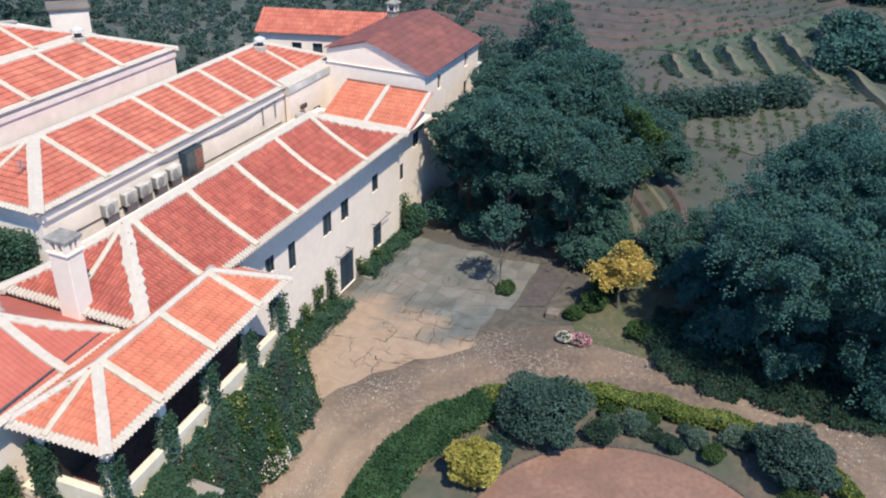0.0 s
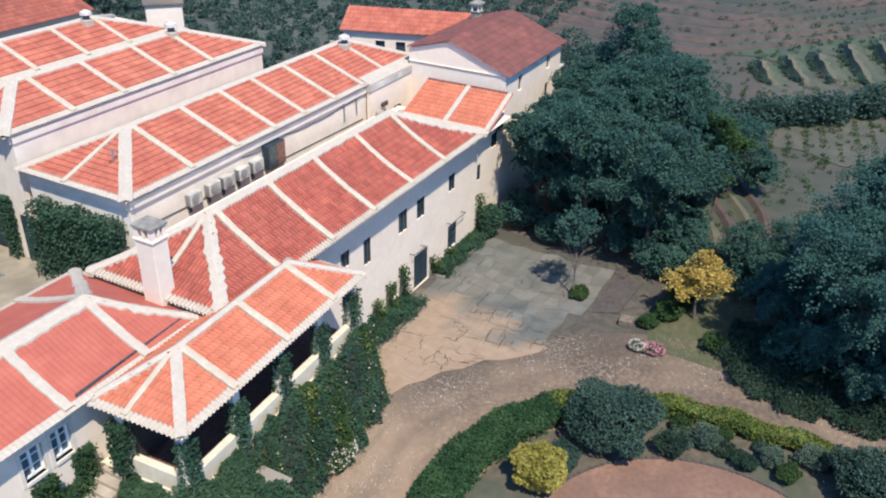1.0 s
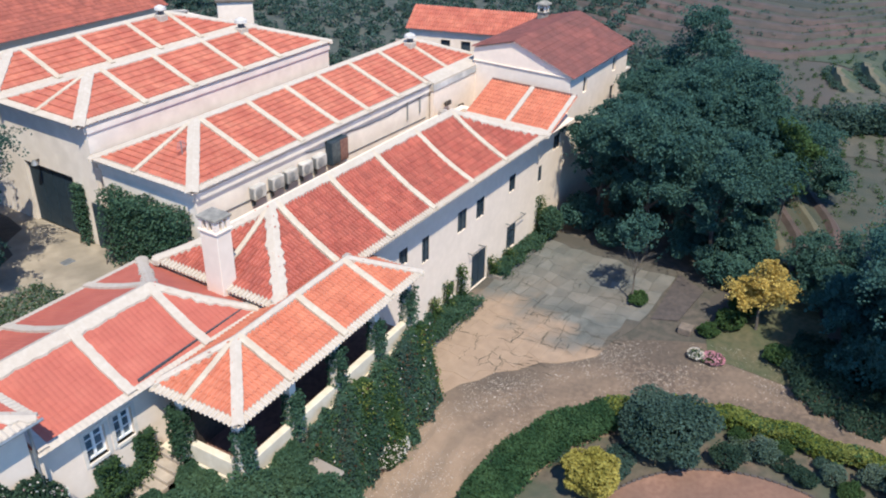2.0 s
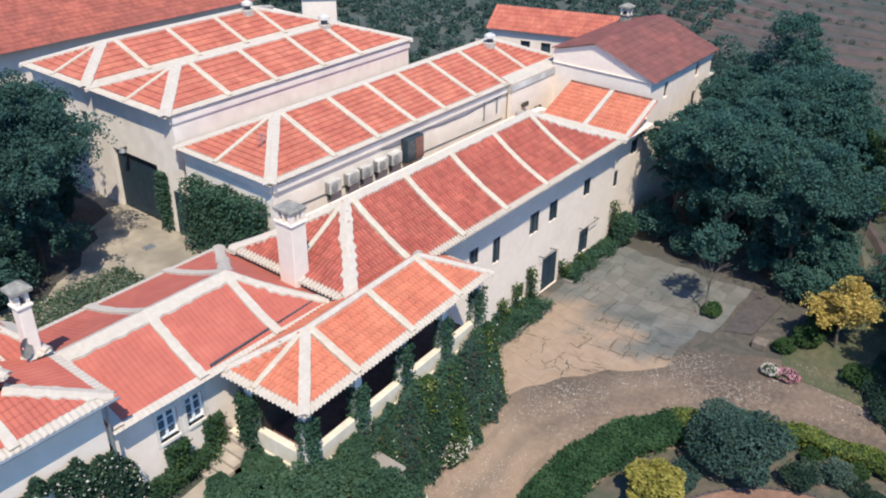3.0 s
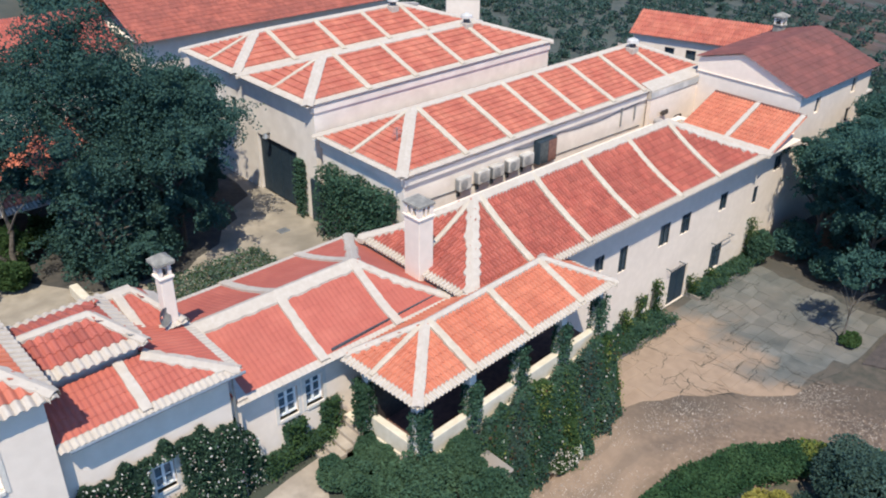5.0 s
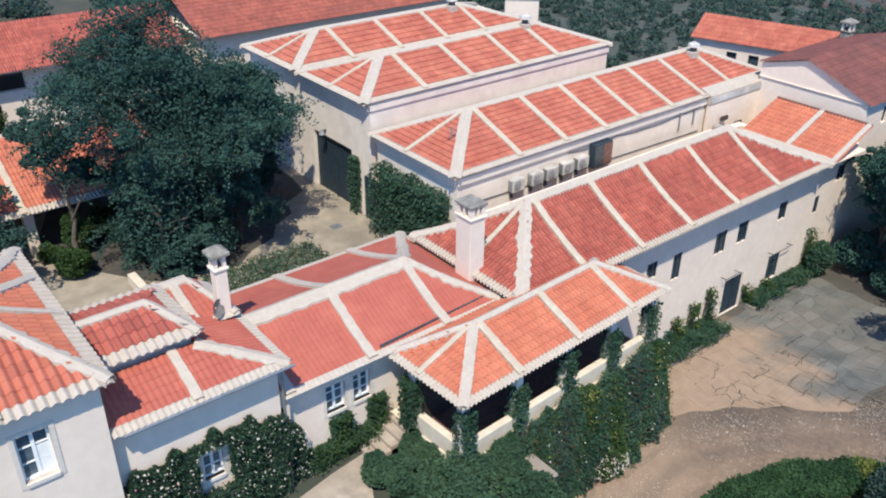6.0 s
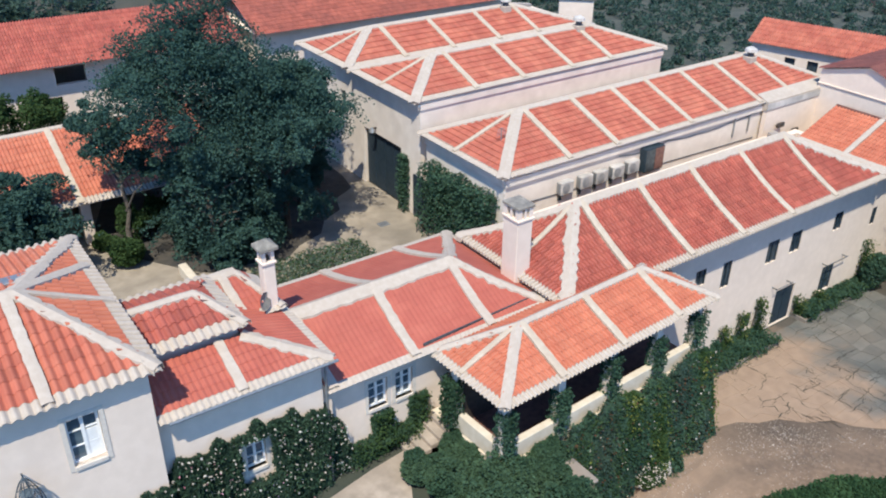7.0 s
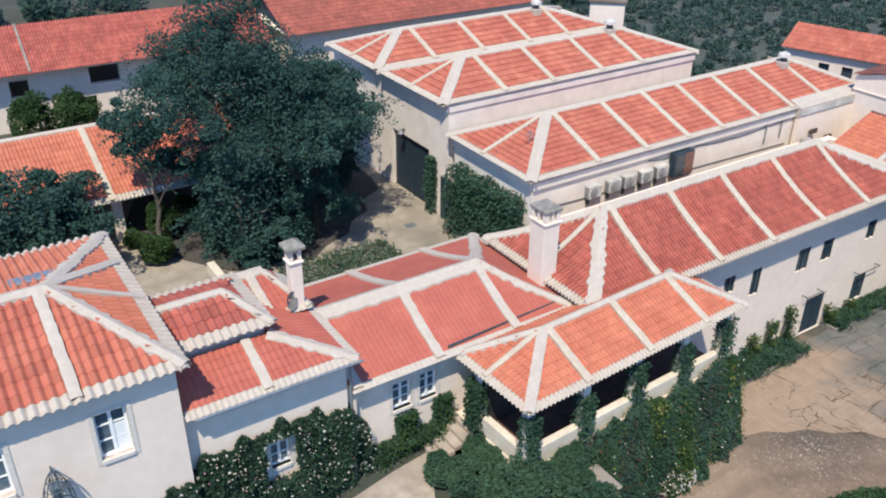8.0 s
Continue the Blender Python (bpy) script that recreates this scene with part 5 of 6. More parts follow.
# tree shade put on the courtyard ground as a dark sheet
yard_shade = part("leaf_litter", slab("leaf_litter", [(-7.0, 25.2), (-5.2, 21.8), (-3.6, 19.4), (-2.6, 18.5), (-1.0, 18.6), (0.6, 17.9), (1.8, 18.9), (3.4, 19.5), (4.3, 20.8), (5.6, 21.4), (6.1, 22.8), (7.6, 23.6), (8.0, 25.4), (8.2, 31.0), (2.0, 31.5), (-5.0, 30.0)], YARD - 0.1, YARD + 0.022, TREE_SHADE), TREE_SHADE, None)
tagged(yard_shade, "dark sheet painted as the shade beneath the courtyard trees", "soil", kind="structure")
manhole = part("manhole_cover", boxed((6.4, 18.3, YARD + 0.01, 7.0, 18.8, YARD + 0.04), bevel=0.01), METAL, None)
tagged(manhole, "dark metal manhole cover in the courtyard", "manhole cover")


def vent(x, y, z):
    """A short metal roof vent with a conical hood."""
    ob = thing("roof_vent", "short dark metal vent with a pale domed hood", "roof vent", (x, y, z), group="vents on the ridges")
    part("base", boxed((x - 0.3, y - 0.3, z - 0.3, x + 0.3, y + 0.3, z + 0.28), bevel=0.03), MORTAR, ob, "limewashed base")
    bm = bmesh.new()
    rod(bm, (x, y, z + 0.25), (x, y, z + 0.6), 0.2, n=14)
    part("pipe", bm, DARK_METAL, ob)
    bm = bmesh.new()
    rod(bm, (x, y, z + 0.58), (x, y, z + 0.74), 0.38, 0.34, n=18)
    rod(bm, (x, y, z + 0.74), (x, y, z + 0.86), 0.34, 0.1, n=18)
    part("hood", bm, SOOT, ob, "pale domed hood")


def chimney(at, wx, wy, height, base_z, label, big=False, body=None):
    """A white chimney with a collar, open sides and a flat cap."""
    ob = thing("chimney", label, "chimney", (*at, base_z))
    x, y = at
    z1 = base_z + height
    part("shaft", boxed((x - wx / 2, y - wy / 2, base_z - 0.6, x + wx / 2, y + wy / 2, z1 - 0.75), bevel=0.02), body or LIME, ob)
    part("collar", boxed((x - wx / 2 - 0.06, y - wy / 2 - 0.06, z1 - 0.75, x + wx / 2 + 0.06, y + wy / 2 + 0.06, z1 - 0.66), bevel=0.015), body or LIME, ob)
    part("flue", boxed((x - wx / 2 + 0.14, y - wy / 2 + 0.14, z1 - 0.66, x + wx / 2 - 0.14, y + wy / 2 - 0.14, z1 - 0.5)), WOOD_DARK, ob, "sooty flue opening")
    t = 0.2 if big else 0.12
    for sx in (-1, 1):
        for sy in (-1, 1):
            cx, cy = x + sx * (wx / 2 - t / 2), y + sy * (wy / 2 - t / 2)
            part("pier", boxed((cx - t / 2, cy - t / 2, z1 - 0.66, cx + t / 2, cy + t / 2, z1 - 0.22)), LIME, ob)
    if big:
        part("pier", boxed((x - wx / 2, y - 0.06, z1 - 0.66, x - wx / 2 + t, y + 0.06, z1 - 0.22)), LIME, ob)
        part("pier", boxed((x - 0.06, y - wy / 2, z1 - 0.66, x + 0.06, y - wy / 2 + t, z1 - 0.22)), LIME, ob)
    o = 0.06 if big else 0.13
    bm = boxed((x - wx / 2 - o, y - wy / 2 - o, z1 - 0.22, x + wx / 2 + o, y + wy / 2 + o, z1 - 0.1), bevel=0.02)
    if not big:
        bmesh.ops.create_cone(bm, cap_ends=True, segments=4, radius1=(wx + 0.26) * 0.7, radius2=0.1, depth=0.2, matrix=pose(x, y, z1, 0, 0, 45))
    part("cap", bm, CAP, ob, "weathered grey-green cap")
    return ob


chimney((5.48, 6.08), 0.76, 0.92, 3.2, 7.5, "stout white chimney with open sides and a flat cap", True)
chimney((-4.8, 7.14), 0.43, 0.44, 3.05, 8.4, "slender white chimney with a small capped top")
for at in ((30.0, 13.9, 10.3), (22.4, 21.0, 11.7), (21.9, 27.5, 11.65)):
    vent(*at)
chimney((41.0, 10.0), 0.6, 0.6, 1.45, 10.2, "short grey-brown chimney at the back of the far house", False, CAP)

dish = thing("satellite_dish", "small weathered satellite dish beside the chimney", "satellite dish", (-5.3, 7.1, 9.0))
bm = bmesh.new()
bmesh.ops.create_cone(bm, cap_ends=False, segments=20, radius1=0.05, radius2=0.33, depth=0.12, matrix=pose(-5.16, 6.8, 9.4, 80, 0, 35))
part("bowl", bm, CAP, dish)
bm = bmesh.new()
rod(bm, (-5.12, 6.9, 8.6), (-5.12, 6.9, 9.5), 0.025)
part("mast", bm, METAL, dish)

for i, x in enumerate((12.0, 13.3, 14.35, 15.5, 16.6)):
    ac = thing("air_conditioner", "stained white air-conditioning unit on the wall", "air conditioner", (x, 10.7, 7.6), group="air conditioners on the wall")
    part("casing", boxed((x, 10.5, 7.35, x + 0.82, 10.88, 8.0), bevel=0.03), GRIME, ac)
    # thin grey plate added over the casing's left face
    part("side_vent", boxed((x - 0.012, 10.54, 7.42, x + 0.002, 10.84, 7.93)), METAL, ac, "grey plate on the unit's left side")
    bm = bmesh.new()
    bmesh.ops.create_cone(bm, cap_ends=True, segments=20, radius1=0.24, radius2=0.24, depth=0.02, matrix=pose(x + 0.3, 10.49, 7.68, 90, 0, 0))
    part("fan_grille", bm, METAL, ac)
    # dark box added for the shaded gap under each unit
    part("pipe_cover", boxed((x + 0.12, 10.78, 6.95, x + 0.3, 10.89, 7.3)), DARK_METAL, ac, "dark box added for the shaded gap below the unit")
    for dx in (0.1, 0.66):
        part("bracket", boxed((x + dx, 10.52, 7.28, x + dx + 0.05, 10.9, 7.35)), METAL, ac)
cab = thing("wall_cabinet", "rust-brown metal cabinet on the wall", "cabinet", (18.4, 10.7, 7.3))
part("body", boxed((17.75, 10.45, 7.15, 19.15, 10.9, 8.45), bevel=0.02), NAVY, cab, "dark weathered metal body")
part("door", boxed((17.8, 10.42, 7.22, 18.43, 10.45, 8.4)), DARK_METAL, cab)
part("door", boxed((18.47, 10.42, 7.22, 19.1, 10.45, 8.4)), RUST, cab, "rust-brown door")
for x, z0, z1 in ((25.3, 7.4, 8.8), (26.6, 7.5, 8.4), (28.0, 7.4, 8.9)):
    bm = bmesh.new()
    rod(bm, (x, 10.83, z0), (x, 10.83, z1), 0.05)
    tagged(part("drain_pipe", bm, METAL, None), "thin dark drain pipe on the white wall", "pipe", "drain pipes on the wall")
cable = thing("cable", "thin black cable sagging along the white wall", "cable", (12, 10.84, 7.3))
bm = bmesh.new()
ends = [(16.2, 8.35), (17.9, 8.22), (19.8, 8.40), (22.2, 8.25), (24.8, 8.32), (27.7, 8.55)]
for (xa, za), (xb, zb) in zip(ends, ends[1:]):
    for k in range(4):
        s0, s1 = k / 4, (k + 1) / 4
        rod(bm, (xa + (xb - xa) * s0, 10.86, za + (zb - za) * s0 - 0.25 * s0 * (1 - s0)), (xa + (xb - xa) * s1, 10.86, za + (zb - za) * s1 - 0.25 * s1 * (1 - s1)), 0.018, n=5)
part("wire", bm, DARK_METAL, cable)
foot = thing("cable", "dark cable fixed along the foot of the wall", "cable", (20, 10.86, 7.1))
bm = bmesh.new()
for k in range(9):
    rod(bm, (10.2 + k * 1.9, 10.86, 7.36 - k * 0.045), (12.1 + k * 1.9, 10.86, 7.36 - (k + 1) * 0.045), 0.022, n=5)
part("wire", bm, DARK_METAL, foot)
for x, z in ((28.75, 7.5), (30.3, 6.85)):
    flood = thing("wall_floodlight", "small black floodlight on a short bracket", "floodlight", (x, 10.46, z), group="floodlights on the white wall")
    part("bracket", boxed((x - 0.03, 10.2, z - 0.03, x + 0.03, 10.46, z + 0.03)), WOOD_DARK, flood)
    part("housing", boxed((x - 0.3, 10.08, z - 0.02, x + 0.3, 10.24, z + 0.26), bevel=0.03), WOOD_DARK, flood)
aerial = thing("roof_aerial", "small grey aerial on the tiled hip", "aerial", (10.2, 13.1, 9.9))
bm = bmesh.new()
rod(bm, (10.2, 13.1, 9.6), (10.2, 13.1, 10.45), 0.025, n=6)
part("mast", bm, METAL, aerial)
for k in range(4):
    bm = bmesh.new()
    rod(bm, (9.9 + 0.03 * k, 13.1, 10.1 + 0.1 * k), (10.5 - 0.03 * k, 13.1, 10.1 + 0.1 * k), 0.014, n=5)
    part("crossbar", bm, METAL, aerial)
lan = thing("wall_lantern", "large wrought-iron cage lantern hung before the white wall", "lantern", (-13.8, 3.05, 7.7))
bm = bmesh.new()
rod(bm, (-13.8, 3.52, 8.75), (-13.8, 3.05, 9.06), 0.022, 0.018)
rod(bm, (-13.8, 3.05, 8.98), (-13.8, 3.05, 9.12), 0.03, 0.012)
part("arm", bm, IRON, lan)


def lantern_point(k, u):
    a = k * math.tau / 10
    r = 0.40 * math.sin(min(1.0, u * 1.15) * math.pi / 2) ** 0.8
    return Vector((-13.8 + r * math.cos(a), 3.05 + r * math.sin(a), 9.0 - 1.3 * u))


for k in range(10):
    bm = bmesh.new()
    for u in range(6):
        rod(bm, lantern_point(k, u / 6), lantern_point(k, (u + 1) / 6), 0.016, n=6)
    part("rib", bm, IRON, lan)
for u in (0.45, 1.0):
    bm = bmesh.new()
    for k in range(10):
        rod(bm, lantern_point(k, u), lantern_point(k + 1, u), 0.014, n=6)
    part("hoop", bm, IRON, lan)
bm = bmesh.new()
bmesh.ops.create_cone(bm, cap_ends=True, segments=10, radius1=0.12, radius2=0.2, depth=0.5, matrix=pose(-13.8, 3.05, 8.2))
part("glass", bm, PANE, lan, "dull blue-grey glass")
lamp = thing("wall_lamp", "small dark wall lamp above the garage", "lamp", (8.6, 22.5, 7.8))
part("bracket", boxed((8.5, 22.45, 7.7, 8.76, 22.55, 7.78)), WOOD_DARK, lamp)
bm = bmesh.new()
bmesh.ops.create_cone(bm, cap_ends=True, segments=10, radius1=0.2, radius2=0.08, depth=0.25, matrix=pose(8.47, 22.5, 7.68))
part("shade", bm, METAL, lamp)
skylight = thing("skylight", "flat grey skylight on the tiled roof", "skylight", (-12.6, 8.8, 11.8))
skylight.matrix_world = pose(-12.6, 8.75, float(N.z(-12.6, 8.75)) + 0.05, -math.degrees(math.atan2(N.rise, N.back)))
sky_frame = part("frame", boxed((-0.75, -0.42, -0.05, 0.75, 0.42, 0.05), bevel=0.02), METAL, None)
sky_pane = part("pane", boxed((-0.66, -0.34, 0.05, 0.66, 0.34, 0.06)), METAL, None, "dull grey pane")
sky_frame.parent = sky_pane.parent = skylight

tower = thing("roof_hut", "small white hut with a flat pale roof", "hut")
walls(tower, -1.3, 0, 1.3, 2.4, 0, 10.35, thick=0.3)
part("roof", boxed((-1.45, -0.15, 10.35, 1.45, 2.55, 10.55), bevel=0.03), JOINT, tower, "flat pale concrete roof")
tower.matrix_world = pose(32.0, 31.3, 0, 0, 0, -42)

BROWN_STONE = shade("brown_stone", (0.052, 0.043, 0.040), (0.082, 0.066, 0.058), 4, 0.9, 0.4, 18)
platform = part("stone_platform", slab("stone_platform", [(24.1, -5.9), (24.7, -7.2), (28.5, -7.4), (29.5, -5.6)], -0.05, 0.10, BROWN_STONE), BROWN_STONE, None)
tagged(platform, "reddish-brown stone platform beside the patio", "platform")
block_ = part("stone_block", boxed((23.6, -8.2, 0, 24.3, -7.5, 0.4), bevel=0.04), JOINT, None)
tagged(block_, "pale stone block at the edge of the drive", "stone block")
lawn = part("lawn", slab("lawn", [(22.5, -9.5), (25, -8.6), (30, -9.5), (33, -12), (26, -15), (22.2, -13.6)], -0.05, 0.035, MEADOW), shade("lawn_grass", (0.066, 0.064, 0.030), (0.112, 0.095, 0.050), 3, 0.95, 0.8, 12, (0.045, 0.065, 0.028), 0.5, 0.6), None)
tagged(lawn, "patchy dry lawn beside the drive", "lawn", kind="structure")
for i, (x, y, r) in enumerate([(24.0, -12.5, 0.8), (25.6, -9.6, 0.9), (27.5, -9.9, 1.1), (24.3, -8.9, 0.6), (25.2, -4.7, 0.65)]):
    bush("bush", "low green bush on the lawn", (x, y, 0), (r, r, r * 0.55), 2200, LEAF_MID, 280 + i, 0.15)

# ---- distance ----


def tuft_field(name, label, pts, size, n, material, seed, category, leaf=0.3):
    """A far field of small rounded plants: too many to count."""
    rs_ = np.random.RandomState(seed)
    out = []
    for x, y in pts:
        s = size * rs_.uniform(0.7, 1.3)
        out.append(shell(rs_, n, (x, y, float(lie(x, y)) + s * 0.6), (s, s, s * 0.75), 0.5))
    ob = part(name, leaves(name, np.concatenate(out), leaf, material, seed), None, None)
    return tagged(ob, label, category, kind="stuff")


rs = np.random.RandomState(31)
pts = [(48 + i * 2.3 + rs.normal(0, 0.3), 18 + j * 2.4 + rs.normal(0, 0.3)) for i in range(17) for j in range(20) if rs.rand() < 0.93]
tuft_field("olive_grove", "rows of small dark olive bushes on grey earth", pts, 0.95, 130, LEAF_BLUE, 32, "olive grove", 0.34)
pts = [(53 + i * 0.75 + rs.normal(0, 0.1), -22 + j * 1.3 + i * 0.12) for i in range(17) for j in range(13) if rs.rand() < 0.85]
tuft_field("vineyard", "rows of young vines on pale earth", pts, 0.24, 36, LEAF_MID, 33, "vineyard", 0.12)
pts = [(60 + 0.72 * (j - 0.5) * 12 + rs.normal(0, 0.5), -6 - j * 12 + rs.normal(0, 0.5)) for j in np.linspace(0, 1, 16)]
tuft_field("windbreak", "dark windbreak of round trees across the slope", pts, 1.5, 800, LEAF_BLUE, 34, "trees", 0.36)
pts = [(72 + rs.rand() * 16, -30 + rs.rand() * 9) for _ in range(14)] + [(105 + rs.rand() * 18, -36 + rs.rand() * 18) for _ in range(30)]
tuft_field("woodland", "dark woodland on the far slope", pts, 2.6, 800, LEAF_DARK, 35, "woodland", 0.5)
pts = [(36 + rs.rand() * 20, 58 + rs.rand() * 14) for _ in range(26)] + [(-20 + rs.rand() * 40, 64 + rs.rand() * 10) for _ in range(16)]
pts += [(46 + rs.rand() * 22, -2 + rs.rand() * 17) for _ in range(34)]
tuft_field("scrub", "dark scrub behind the barns and the far house", pts, 1.8, 400, LEAF_BLUE, 36, "scrub", 0.45)
BANK = shade("grassy_bank", (0.029, 0.049, 0.028), (0.062, 0.077, 0.042), 0.5, 0.95, 0.6, 6, (0.080, 0.069, 0.054), 0.13, 0.5)
PALE = shade("pale_terrace_earth", (0.090, 0.080, 0.052), (0.135, 0.112, 0.074), 0.9, 0.95, 0.5, 8, (0.075, 0.080, 0.046), 0.3, 0.6)
VINE = shade("vineyard_earth", (0.060, 0.058, 0.045), (0.098, 0.084, 0.062), 0.9, 0.95, 0.5, 8, (0.055, 0.062, 0.042), 0.25, 0.6)
banks = (((75.5, -3.3), (70.0, -5.6)), ((78.4, -5.4), (71.2, -8.4)), ((80.9, -7.8), (73.1, -10.8)), ((86.2, -10.2), (74.0, -13.7)), ((89.0, -13.0), (73.8, -18.2)), ((92.4, -16.4), (79.0, -20.4)), ((95.6, -19.7), (82.0, -24.0)), ((84.0, -18.6), (66.0, -24.8)))
foot = []
for (sx, sy), (ex, ey) in [((p[0] - 2.5, p[1] - 2.7), (q[0] - 2.5, q[1] - 2.7)) for p, q in banks]:
    # a curved terrace bank with a steep side towards the house
    v, f = [], []
    cx, cy = sx - 0.45 * (sx - ex), sy - 0.05 * (sy - ey)
    for k in range(-3, 19):
        s = k / 18
        x = (1 - s) ** 2 * sx + 2 * s * (1 - s) * cx + s * s * ex
        y = (1 - s) ** 2 * sy + 2 * s * (1 - s) * cy + s * s * ey - (0.22 * k * k if k < 0 else 0)
        z = float(lie(x, y))
        high = (0.95 + 0.15 * math.sin(k * 1.1 + sy)) * math.sin(math.pi * min(1, max(0.02, (k + 3) / 21)))
        for dy, dz in ((0.75, -0.1), (0.4, high), (-0.15 - 0.2 * math.sin(k * 1.7 + sx), high * 0.95), (-1.8, 0.02)):
            v.append((x, y + dy, z + dz))
        if k > -3:
            b0 = (k + 2) * 4
            f += [(b0 + j, b0 + j + 1, b0 + 5 + j, b0 + 4 + j) for j in range(3)]
    foot += [(p[0] + rs.normal(0, 0.3), p[1] + 0.15 + rs.normal(0, 0.15)) for p in v[8::4] for _ in range(2) if rs.rand() < 0.8]
    t = part("terrace", quads("terrace", v, f, [BANK, PALE], [int(j % 3 == 1) for j in range(len(f))]), None, None)
    tagged(t, "curved grassy terrace bank on the far slope", "terrace", "terraces on the slope", "structure")

# dark tufts added to stand for the shade at each bank's steep side
tuft_field("bank_scrub", "dark tufts added for the shade along the foot of the terrace banks", foot, 0.30, 50, LEAF_BLUE, 37, "scrub", 0.2)
pts = [(52 + rs.rand() * 50, -27 + rs.rand() * 27) for _ in range(900)] + [(33 + rs.rand() * 20, -16 + rs.rand() * 11) for _ in range(160)]
tuft_field("weeds", "scattered weeds and grass tufts on the slope", pts, 0.26, 26, LEAF_MID, 38, "weeds", 0.13)
pts = [(78 + rs.rand() * 44, -20 + rs.rand() * 40) for _ in range(420)]
tuft_field("dry_scrub", "low grey-green scrub between the ploughed ridges", pts, 0.36, 26, LEAF_BLUE, 39, "scrub", 0.2)


def field(name, label, x0, x1, y0, y1, material, slant=0.0):
    """A sheet of tilled ground that follows the lie of the land."""
    U, V = np.meshgrid(np.linspace(x0, x1, 24), np.linspace(y0, y1, 24))
    U = U + slant * (V - y0) + 0.6 * np.sin(V * 0.9)
    a_ = (np.arange(23)[:, None] * 24 + np.arange(23)[None, :]).ravel()
    ob = part(name, quads(name, np.stack([U, V, lie(U, V) + 0.06], -1).reshape(-1, 3), np.stack([a_, a_ + 1, a_ + 25, a_ + 24], 1), [material]), None, None)
    return tagged(ob, label, "field", kind="structure")


field("field", "pale tilled earth of a young vineyard", 52, 68, -25, -7, VINE, 0.1)
field("field", "grassy slope between the terraces", 71, 97, -24, -2, BANK, 0.2)
field("field", "grey earth under the olive grove", 46, 90, 17, 70, shade("grey_earth", (0.045, 0.055, 0.048), (0.075, 0.08, 0.066), 1.0, 0.95, 0.5, 8))
STRIPE = shade("ploughed_earth", (0.065, 0.044, 0.037), (0.095, 0.063, 0.053), 0.9, 0.95, 0.5, 8, (0.034, 0.041, 0.034), 0.09, 0.9)
for i in range(14):
    v, f = [], []
    for k in range(31):
        y = -22 + k * 2.4
        x = 74 + i * 3.4 + 0.020 * (y - 5) ** 2 * 0.6 + math.sin(y * 0.15 + i) * 0.5 + max(0, -y) * 0.9
        for dx, dz in ((-0.9, 0.0), (-0.3, 0.35), (0.5, 0.35), (1.1, -0.02)):
            v.append((x + dx, y, float(lie(x + dx, y)) + dz + 0.02))
        if k:
            b0 = (k - 1) * 4
            f += [(b0 + 4 + j, b0 + 5 + j, b0 + j + 1, b0 + j) for j in range(3)]
    t = part("field_ridge", quads("field_ridge", v, f, [STRIPE]), None, None)
    tagged(t, "low ridge of reddish ploughed earth", "field ridge", "ploughed ridges", "structure")
for i in range(4):
    v, f = [], []
    for k in range(16):
        s = k / 15
        x, y = 34 + 14 * s, -14.5 + i * 1.35 + 5.5 * s + 0.3 * math.sin(s * 9 + i)
        for dy, dz in ((-0.45, 0.0), (-0.15, 0.28), (0.2, 0.28), (0.5, 0.0)):
            v.append((x, y + dy, float(lie(x, y)) + dz))
        if k:
            b0 = (k - 1) * 4
            f += [(b0 + 4 + j, b0 + 5 + j, b0 + j + 1, b0 + j) for j in range(3)]
    t = part("field_ridge", quads("field_ridge", v, f, [PALE if i % 2 else STRIPE]), None, None)
    tagged(t, "low ridge of pale ploughed earth", "field ridge", "ploughed ridges", "structure")

# ---- pieces ----
rnd = random.Random(8)


def inside(x, y, poly):
    c = False
    for (x0, y0), (x1, y1) in zip(poly, poly[1:] + poly[:1]):
        if (y0 > y) != (y1 > y) and x < (x1 - x0) * (y - y0) / (y1 - y0) + x0:
            c = not c
    return c


grid = {}
for i in range(17):
    for j in range(14):
        grid[i, j] = (11.8 + i * 1.15 + rnd.uniform(-0.3, 0.3), -6.2 + j * 0.72 + rnd.uniform(-0.14, 0.14))
for i in range(16):
    for j in range(13):
        c4 = [grid[i, j], grid[i + 1, j], grid[i + 1, j + 1], grid[i, j + 1]]
        mx, my = sum(p[0] for p in c4) / 4, sum(p[1] for p in c4) / 4
        if not all(inside(mx + 0.8 * (p[0] - mx), my + 0.8 * (p[1] - my), PATIO) for p in c4):
            continue
        k = 1.0 if rnd.random() < (0.3 if mx > 18.5 + 0.4 * my else 0.85) else 1 - rnd.uniform(0.014, 0.06)
        z = 0.04 + rnd.uniform(0, 0.012)
        bm = bmesh.new()
        hi = [bm.verts.new((mx + k * (p[0] - mx), my + k * (p[1] - my), z)) for p in c4]
        lo = [bm.verts.new((mx + (k + (0.02 if k < 1 else 0)) * (p[0] - mx), my + (k + (0.02 if k < 1 else 0)) * (p[1] - my), 0.02)) for p in c4]
        bm.faces.new(hi)
        for q in range(4):
            bm.faces.new((hi[q], hi[(q + 1) % 4], lo[(q + 1) % 4], lo[q]))
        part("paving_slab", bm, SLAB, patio)

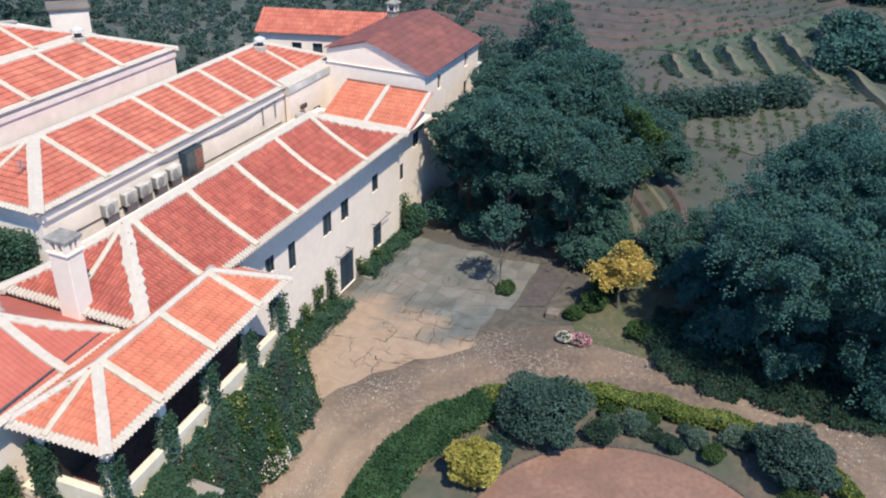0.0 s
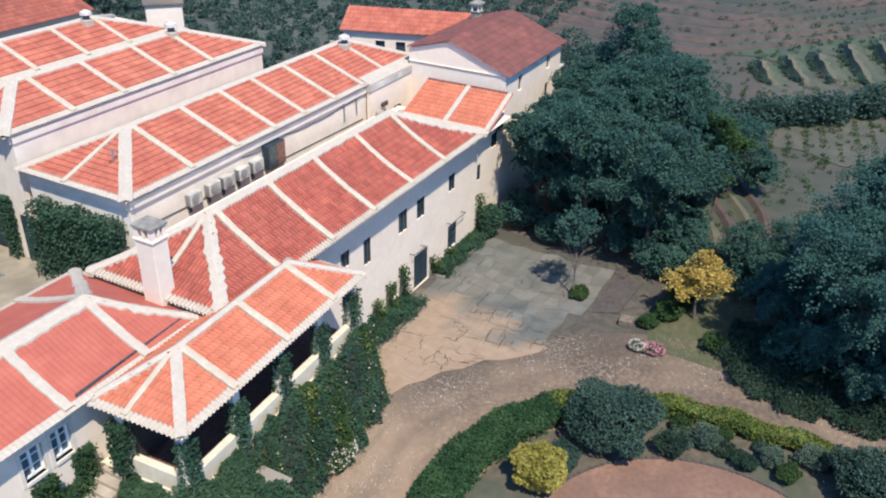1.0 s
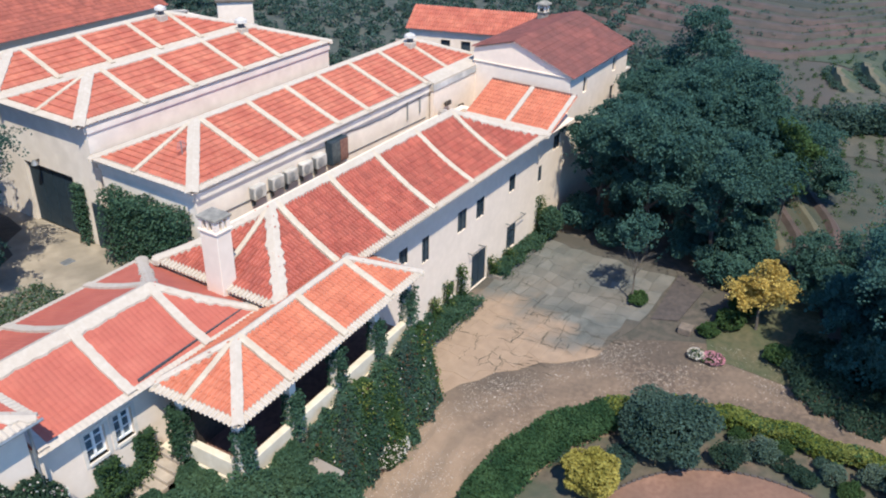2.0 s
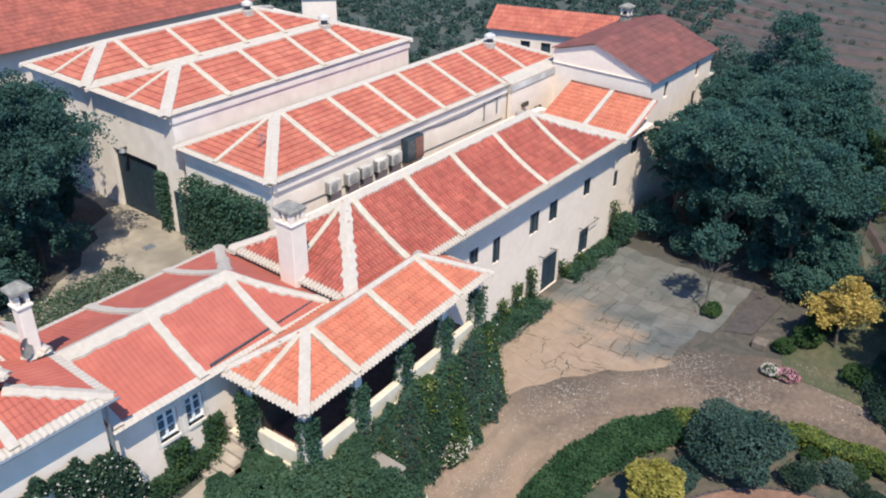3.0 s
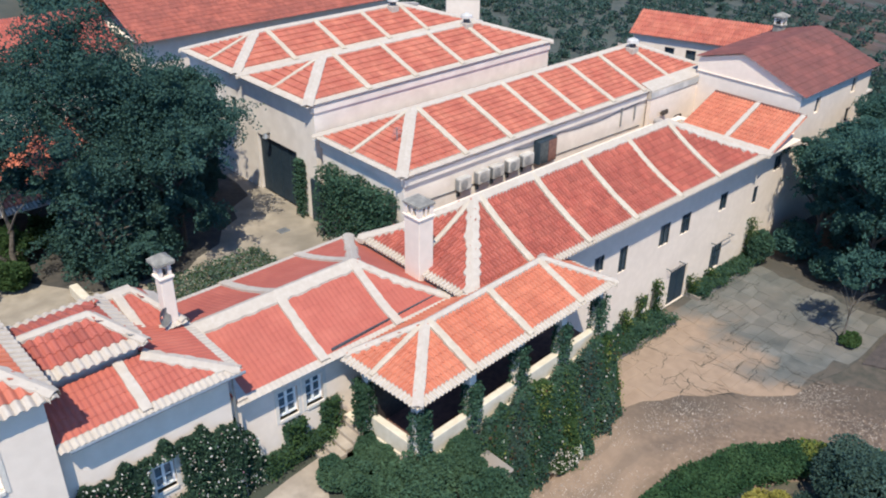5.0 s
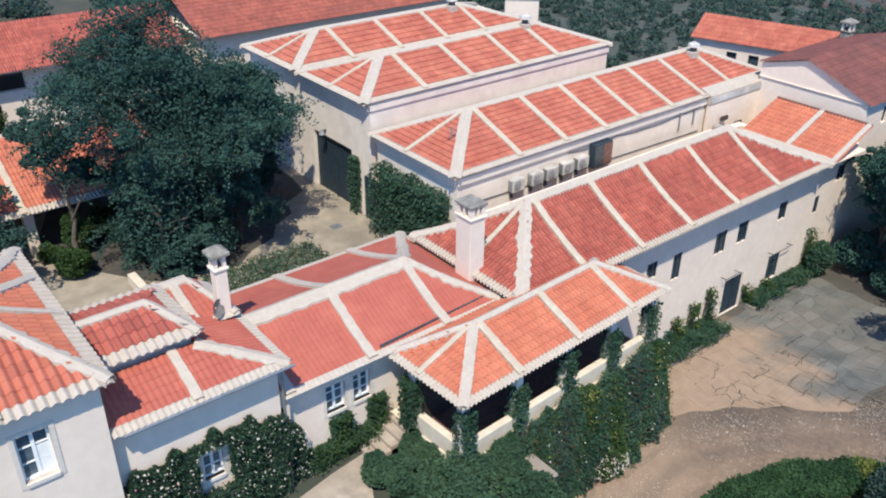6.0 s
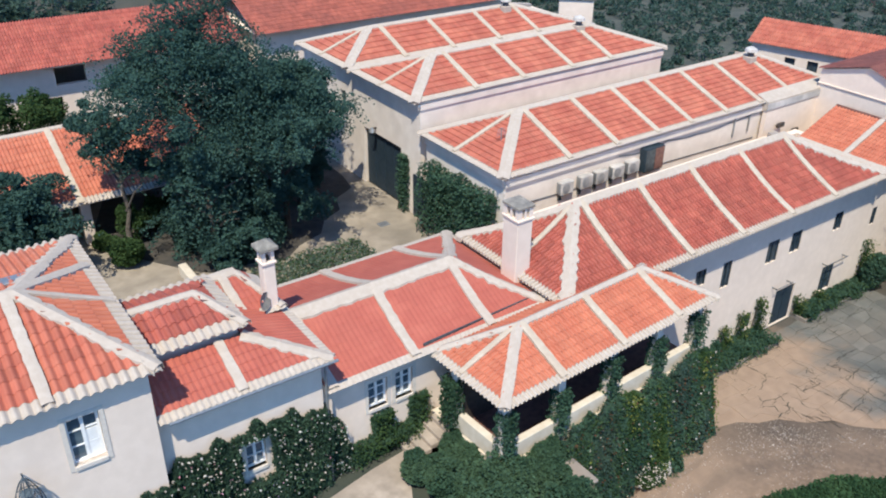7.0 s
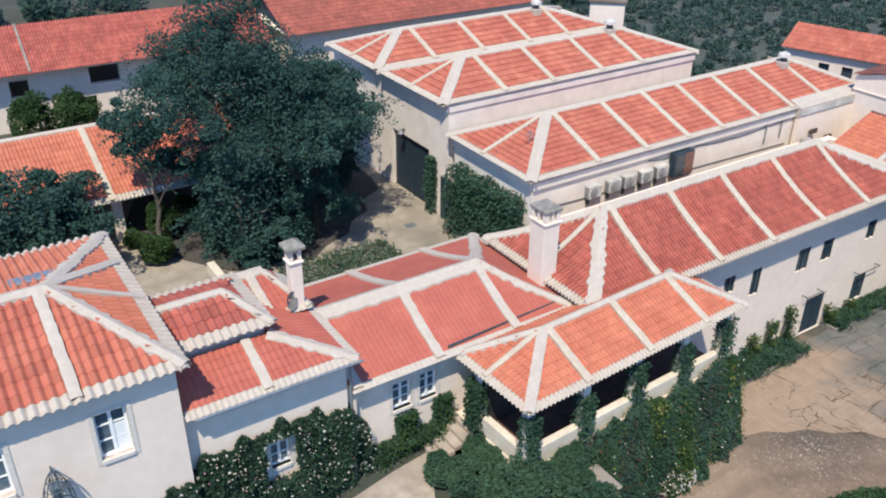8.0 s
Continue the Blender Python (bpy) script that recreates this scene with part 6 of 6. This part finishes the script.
# joints that gape or carry weeds: short crooked runs, some branching
cv, cf = [], []
runs = [(rnd.uniform(15, 26), rnd.uniform(-4.2, 2.6), rnd.choice((-1.45, -1.25, 0.15, 0.0)), rnd.randrange(4, 15)) for _ in range(84)]
while runs:
    x, y, way, left = runs.pop()
    b0, wide = len(cv), rnd.uniform(0.008, 0.026)
    if not inside(x, y, PATIO):
        continue
    for k in range(left + 1):
        way_k = way + rnd.uniform(-0.7, 0.7) * (1.6 if k % 4 == 3 else 0.6)
        half = wide * rnd.uniform(0.2, 1.3) * (0.2 if k in (0, left) else 1)
        nx, ny = -math.sin(way_k) * half, math.cos(way_k) * half
        cv += [(x - nx, y - ny, 0.054), (x + nx, y + ny, 0.054)]
        if 1 < k < left and rnd.random() < 0.10:
            runs.append((x, y, way + rnd.choice((-1.3, 1.3)), rnd.randrange(2, 5)))
        x, y = x + 0.17 * math.cos(way_k), y + 0.17 * math.sin(way_k)
    cf += [(b0 + 2 * k, b0 + 2 * k + 1, b0 + 2 * k + 3, b0 + 2 * k + 2) for k in range(left)]
gaps = part("joint_gap", quads("joint_gap", cv, cf, [CRACK]), None, patio, "dark gaping joints with weeds")
gaps["kind"] = "stuff"

# loose pale stones in the gravel
pv, pf = [], []
while len(pf) < 5 * 10500:
    a, r = radians(rnd.uniform(-60, 112)), 11.3 + 4.6 * rnd.random() ** 0.7
    x, y = ISLE[0] + r * math.cos(a), ISLE[1] + r * math.sin(a)
    if inside(x, y, PATIO) or rnd.random() > 0.35 + 0.5 * math.sin(x * 0.9 + 0.7 * y) * math.sin(y * 1.1 + 1) + 0.3 * math.sin(x * 3.1) * math.sin(y * 2.7):
        continue
    s, h, t = rnd.uniform(0.010, 0.022) * (1.6 if rnd.random() < 0.15 else 1), rnd.uniform(0.01, 0.035), rnd.uniform(0, 3.14)
    b0 = len(pv)
    for zz, k in ((0.0, 1.0), (h, 0.6)):
        for q in range(4):
            e = t + q * 1.571 + rnd.uniform(-0.3, 0.3)
            pv.append((x + s * k * math.cos(e), y + s * k * math.sin(e), 0.015 + zz))
    pf += [(b0 + 4, b0 + 5, b0 + 6, b0 + 7)] + [(b0 + q, b0 + (q + 1) % 4, b0 + 4 + (q + 1) % 4, b0 + 4 + q) for q in range(4)]
pebbles = part("pebbles", quads("pebbles", pv, pf, [PEBBLE]), None, drive, "pale loose stones")
pebbles["kind"] = "stuff"

# stones that edge the round plaza
em = bpy.data.meshes.new("edging_stone")
bm = boxed((-0.12, -0.05, 0, 0.12, 0.05, 0.09), bevel=0.02)
bm.to_mesh(em)
bm.free()
em.materials.append(BROWN_STONE)
for k in range(84):
    a = radians(-45 + k * 2.55)
    stone = part("edging_stone", em, None, plaza)
    stone.matrix_basis = pose(ISLE[0] + 6.5 * math.cos(a), ISLE[1] + 6.5 * math.sin(a), 0.03, rnd.uniform(-4, 4), rnd.uniform(-4, 4), math.degrees(a) + 90 + rnd.uniform(-6, 6))

# single barrel tiles on the nearest roof
rows_n = 10
TP = 0.28
tv, tf = [], []
for j, (yy, zz) in enumerate(((0.0, 0.022), (N.front / rows_n * 1.16, 0.0))):
    for k in range(7):
        xx = (k / 6 - 0.5) * TP * 1.02
        zc = 0.10 * (0.5 + 0.5 * math.cos(2 * math.pi * (k / 6 - 0.5))) ** 0.8
        tv += [(xx, yy, zz + zc), (xx, yy, zz + zc - 0.016)]
for k in range(6):
    a, b = 2 * k, 14 + 2 * k
    tf += [(a, a + 2, b + 2, b), (a + 1, b + 1, b + 3, a + 3), (a, a + 1, a + 3, a + 2)]
CLAY = shade("single_clay_tile", (0.38, 0.108, 0.062), (0.44, 0.142, 0.082), 1.2, 0.8, 0.15, 40, (0.32, 0.082, 0.05), 0.5, 0.5, spread=0.13)
tile_mesh = quads("tile", tv, tf, [CLAY])
lime_mesh = quads("tile", tv, tf, [MORTAR])
manor_roof = [o for o in manor.children if o.name.startswith("roof")][0]
angle = math.degrees(math.atan2(N.rise, N.front))
cols = int((-9.75 + 16.2) / TP)
for j in range(rows_n):
    for i in range(cols):
        x = -16.2 + (i + 0.5) * TP
        y = N.y0 + N.front * j / rows_n
        if (N.x1 - x) / N.right < (y - N.y0) / N.front + 0.03:
            continue
        t = part("tile", lime_mesh if j < 1 else tile_mesh, None, manor_roof)
        t.matrix_basis = pose(x, y, float(N.lift((y - N.y0) / N.front)) + rnd.uniform(0, 0.008), angle, rnd.uniform(-1, 1), rnd.uniform(-1.2, 1.2))
